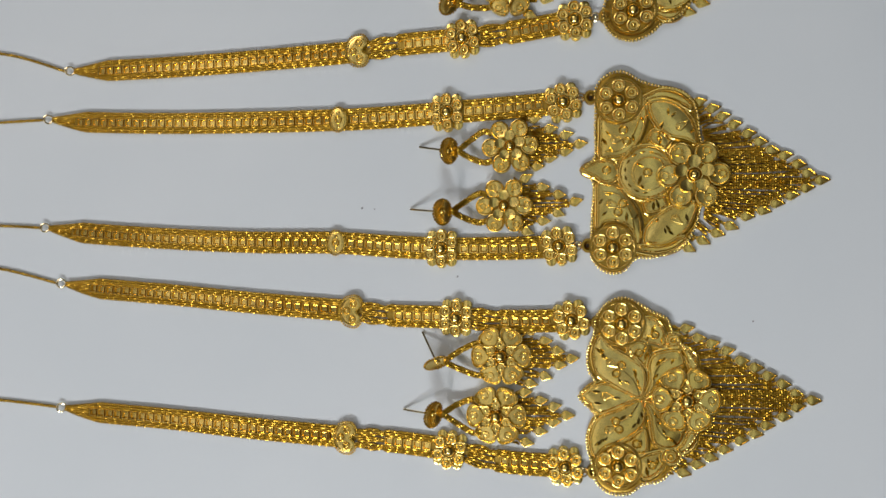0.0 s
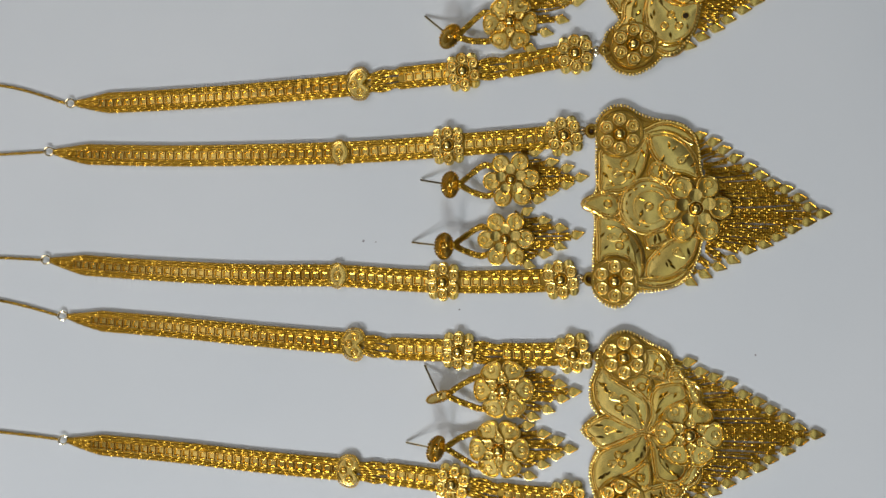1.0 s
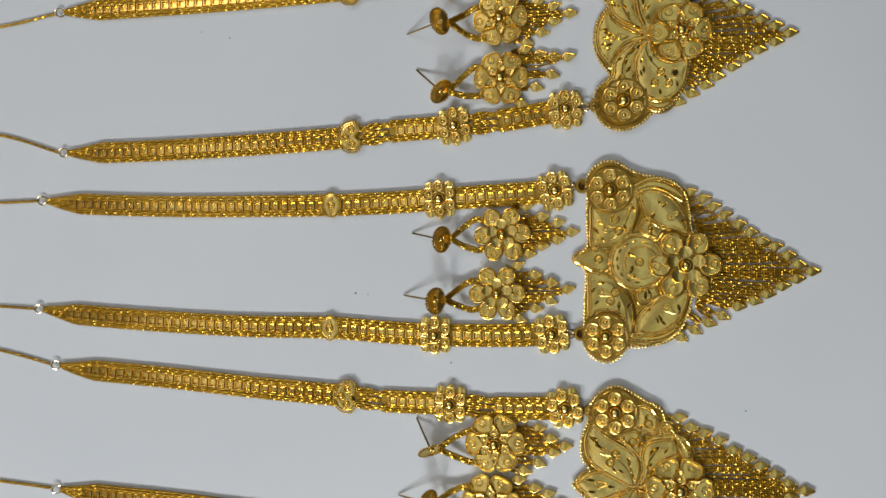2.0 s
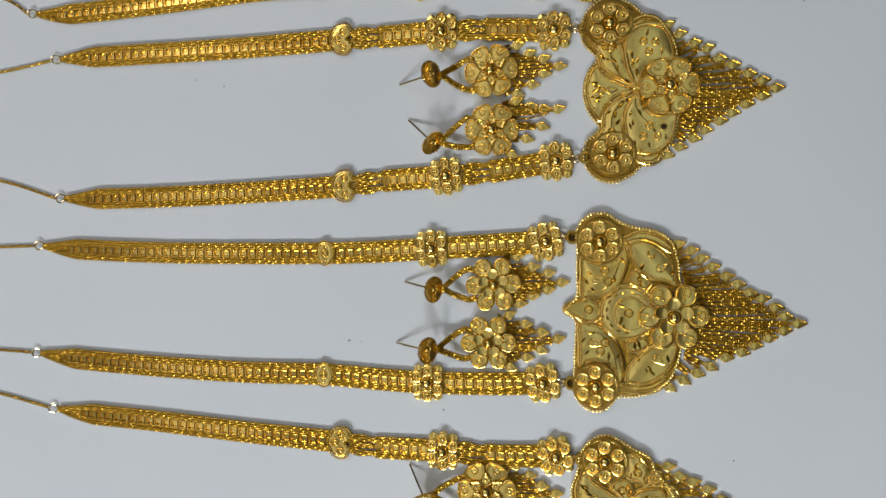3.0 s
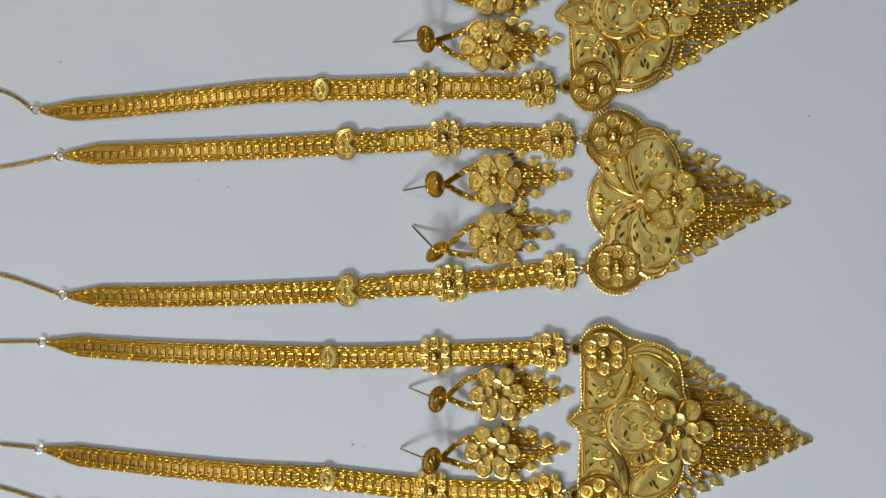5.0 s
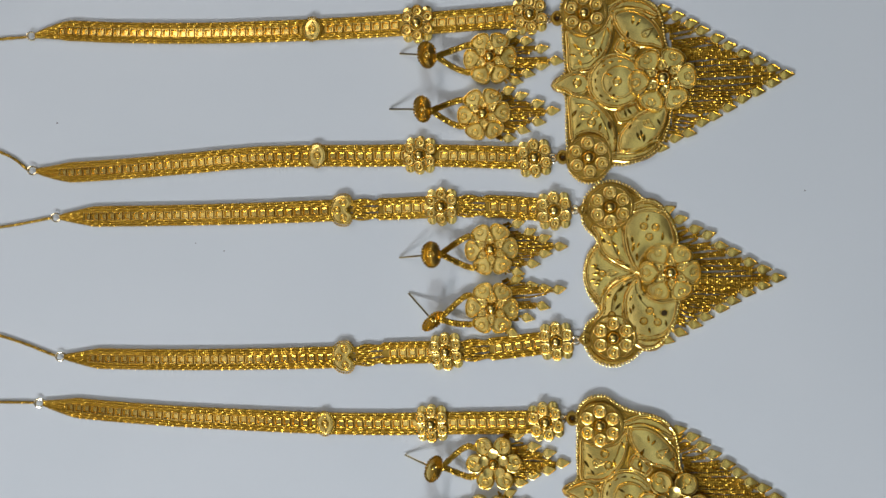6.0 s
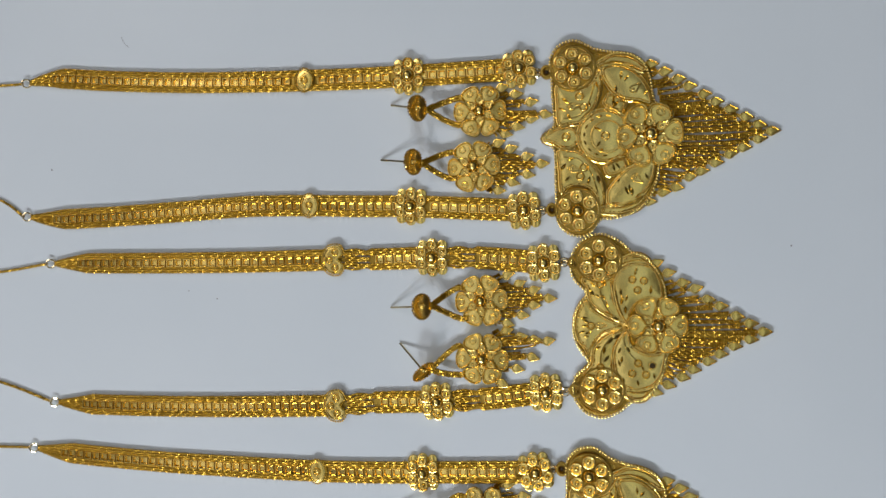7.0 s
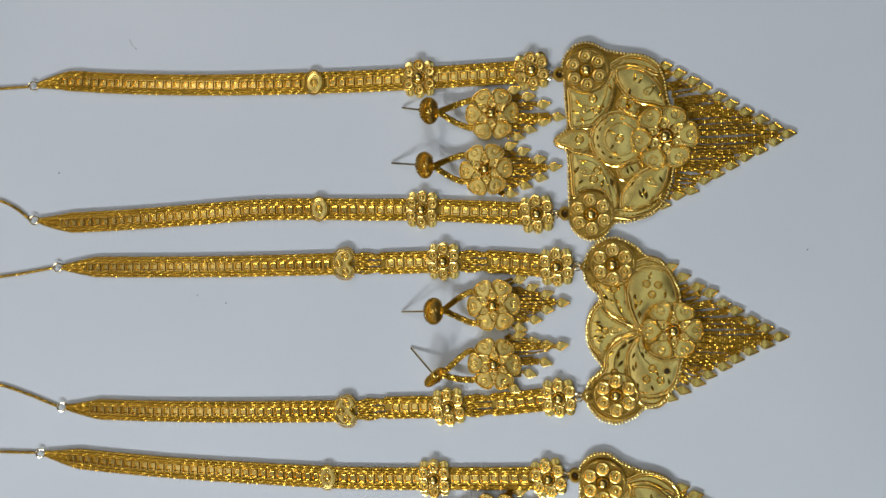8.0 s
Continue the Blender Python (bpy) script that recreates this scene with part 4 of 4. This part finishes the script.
for line in ([(68.5, 123.3), (69.3, 119.0), (72.1, 113.9), (76.1, 110.0)], [(68.1, 95.4), (68.8, 100.1), (71.8, 104.4), (76.1, 108.3)], [(80.8, 96.8), (78.0, 100.2), (76.8, 104.4), (77.6, 107.4)], [(74.3, 122.4), (75.1, 117.3), (77.0, 112.1)]):
    pl.stem(line)
rosette(fan, 68.4, 133.5, 0, 2.0)
rosette(fan, 68.5, 85.7, 0, 2.0)
big_flower(fan, 88.9, 109.3, 0, 2.8, 10.6, "fan")
beaded_edge(fan, pl.line)
pendant_fringe(fan, (86.1, 108.9), (9.0, 25.0), (88.6, 130.8), (125.0, 107.0), (87.2, 85.4), 8, 8, 0.86)

# ---------------------------------------------------------------- earrings


def earring(label, cup, tip, post_dir, squash, flower, R, style, arms, drops):
    """A drop earring: ear post, beaded cup, two rope arms, a flower and a chain fringe."""
    root = thing("earring", *flower, label, "earring", "pairs of gold earrings")
    # the cup leans so that its back post comes down to the table
    lean = min(72, math.degrees(math.acos(squash)) + 9 * abs(math.cos(radians(post_dir))))
    run = math.hypot(tip[0] - cup[0], tip[1] - cup[1])
    high = max(4.5, run / math.tan(radians(lean)))
    turn = Matrix.Rotation(radians(post_dir + 180), 4, "Z") @ Matrix.Rotation(radians(lean), 4, "Y")
    r = 4.6
    disc = piece("cup", "cup", lambda: relief(circle(r, 32), 0.0, [(0.2, -0.9), (0.8, -0.6), (1, 0.0), (0.97, 0.3), (0.88, 0.1), (0.6, -0.35), (0.25, -0.5)]), SATIN, root, cup[0], cup[1], high, turn=turn)
    piece("beaded_rim", "cup_rim", lambda: beads([((r + 0.1) * math.cos(i / 8), (r + 0.1) * math.sin(i / 8)) for i in range(51)], 0.52, 1.12, 0.1), CHAIN, disc, 0, 0, 0)
    piece("boss", "cup_boss", lambda: merged([ring_geo(0.9, 0.35, 0.5, 14)]), SATIN, disc, 0.7, 0.2, -0.45)
    if style == "round":
        piece("hollow", "cup_hollow", lambda: dome_geo(0.8, 0.12, 12, 3), DARK_CAP, disc, 0.7, 0.2, -0.42, label="dark empty stone seat")
    part("post", wire_geo([(cup[0], cup[1], high - 0.5), ((cup[0] + tip[0]) / 2, (cup[1] + tip[1]) / 2, high / 2), (*tip, 0.45)], 0.42), RING, root, "straight pale gold ear post")
    # arms
    away = np.array(flower) - np.array(cup)
    away = away / np.linalg.norm(away)
    foot = np.array(cup) + away * (r * (squash if abs(away[0]) > 0.9 else 0.8))
    for k, (ax, ay) in enumerate(arms):
        bend = 0.6 if k == 0 else -0.6
        line = spline([(*foot, max(high - 2.5, 2.0)), ((foot[0] + ax) / 2, (foot[1] + ay) / 2 + bend, 2.8), (ax, ay, 2.4), (ax + 3, ay - bend, 2.2)], False, 8)
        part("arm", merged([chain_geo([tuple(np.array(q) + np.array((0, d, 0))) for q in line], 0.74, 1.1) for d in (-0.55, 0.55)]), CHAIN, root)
    # fringe
    top, point, low = (np.array(d) for d in drops)
    spots = [top + (point - top) * i / 3 for i in range(3)] + [point] + [low + (point - low) * i / 3 for i in (2, 1, 0)]
    for i, (x, y) in enumerate(spots):
        x, y = x + random.uniform(-0.5, 0.5), y + random.uniform(-0.5, 0.5)
        hang_drop(root, x - 2.0, y, (3 - i) * 4 + random.uniform(-14, 14), random.uniform(0.0, 0.7))
        yo = flower[1] + (y - flower[1]) * 0.85
        xo = flower[0] + R * 0.72 * math.sqrt(max(0.05, 1 - ((yo - flower[1]) / R) ** 2))
        for k in (-2, -1, 0, 1, 2):
            chain_strand(root, (xo, yo + 0.8 * k), (x - 1.8 - 0.6 * abs(k) * random.uniform(0, 2.5), y + 0.6 * k), random.uniform(1.4, 2.6), random.uniform(0.5, 1.2), 0.42, random.uniform(-0.5, 0.5))
    big_flower(root, *flower, random.uniform(-4, 4), 2.2, R, style)
    return root


earring("gold drop earring with raised cup beside the lotus necklace", (-4.3, -41.9), (-10.9, -31.1), 114, 0.52, (19.3, -39.4), 11.0, "fan", ((9.9, -34.9), (11.0, -46.8)), ((30.2, -31.3), (45.3, -40.0), (30.0, -48.9)))
earring("gold drop earring with fan petals beside the lotus strap", (-5.4, -60.8), (-18.6, -60.8), 172, 0.66, (17.4, -61.6), 11.0, "fan", ((8.1, -55.9), (8.7, -68.4)), ((27.9, -53.3), (43.5, -61.2), (28.1, -70.7)))
earring("gold drop earring with round petals beside the crescent strap", (1.4, 36.9), (-11.3, 39.8), 172, 0.64, (23.7, 38.4), 9.9, "round", ((13.5, 44.3), (14.0, 32.8)), ((32.5, 48.1), (48.8, 38.1), (32.5, 31.2)))
earring("gold drop earring with round petals and dark cup", (-1.0, 14.2), (-15.1, 16.0), 176, 0.68, (21.3, 16.4), 9.9, "round", ((11.7, 21.2), (11.6, 10.4)), ((29.1, 25.6), (47.2, 17.3), (28.9, 7.8)))
earring("gold drop earring with fan petals beside the fan necklace", (2.6, 117.4), (-11.9, 116.5), 182, 0.70, (24.2, 119.0), 10.0, "fan", ((15.3, 124.0), (16.4, 112.2)), ((33.9, 127.4), (49.2, 119.6), (33.9, 110.4)))
earring("gold drop earring with tilted cup beside the fan strap", (2.0, 92.3), (-8.6, 102.5), 135, 0.50, (24.1, 96.8), 10.0, "fan", ((14.4, 101.5), (15.2, 90.7)), ((32.8, 106.6), (48.8, 102.8), (31.7, 88.4)))
earring("gold drop earring with fan petals close under the upper strap", (2.1, 192.6), (-10.1, 196.0), 173, 0.68, (25.3, 191.2), 10.0, "fan", ((17.1, 196.8), (16.9, 186.4)), ((33.7, 200.2), (49.3, 189.8), (34.2, 182.5)))
earring("gold drop earring with fan petals beside its twin", (0.1, 172.2), (-14.7, 174.6), 176, 0.64, (22.4, 170.2), 10.0, "fan", ((13.6, 176.1), (13.3, 166.1)), ((31.5, 178.5), (47.4, 170.1), (31.2, 161.3)))

# ---------------------------------------------------------------- dust and a hair on the table
specks = []
for x, y, r in ((-34.6, 16.9, 0.45), (-29.6, 16.4, 0.25), (0.7, -44.0, 0.3), (108.5, -26.1, 0.3), (-98.5, 124.0, 0.25), (2.8, -9.9, 0.35), (135.7, 137.4, 0.3), (-161.9, 177.0, 0.4), (-85.9, 120.6, 0.3)):
    specks.append(moved(relief([(r * (1 + 0.4 * math.sin(5 * k + x)) * math.cos(k), r * (1 + 0.3 * math.cos(3 * k + y)) * math.sin(k)) for k in np.arange(0, 6.2, 0.7)], 0.02, [(1, -0.01), (0.9, 0.06), (0.4, 0.1)]), x, y))
dust = tagged(new("dust_specks", mesh_of("dust_specks", merged(specks), DUST)), "tiny dark dust specks scattered on the white surface", "dust", kind="stuff")
hair = tagged(new("fibre", mesh_of("fibre", wire_geo(spline([(-127.5, 231.8, 0.1), (-126.2, 229.3, 0.1), (-124.2, 227.3, 0.1)], False, 6), 0.08, 5), DUST)), "thin grey fibre lying on the white surface", "fibre")
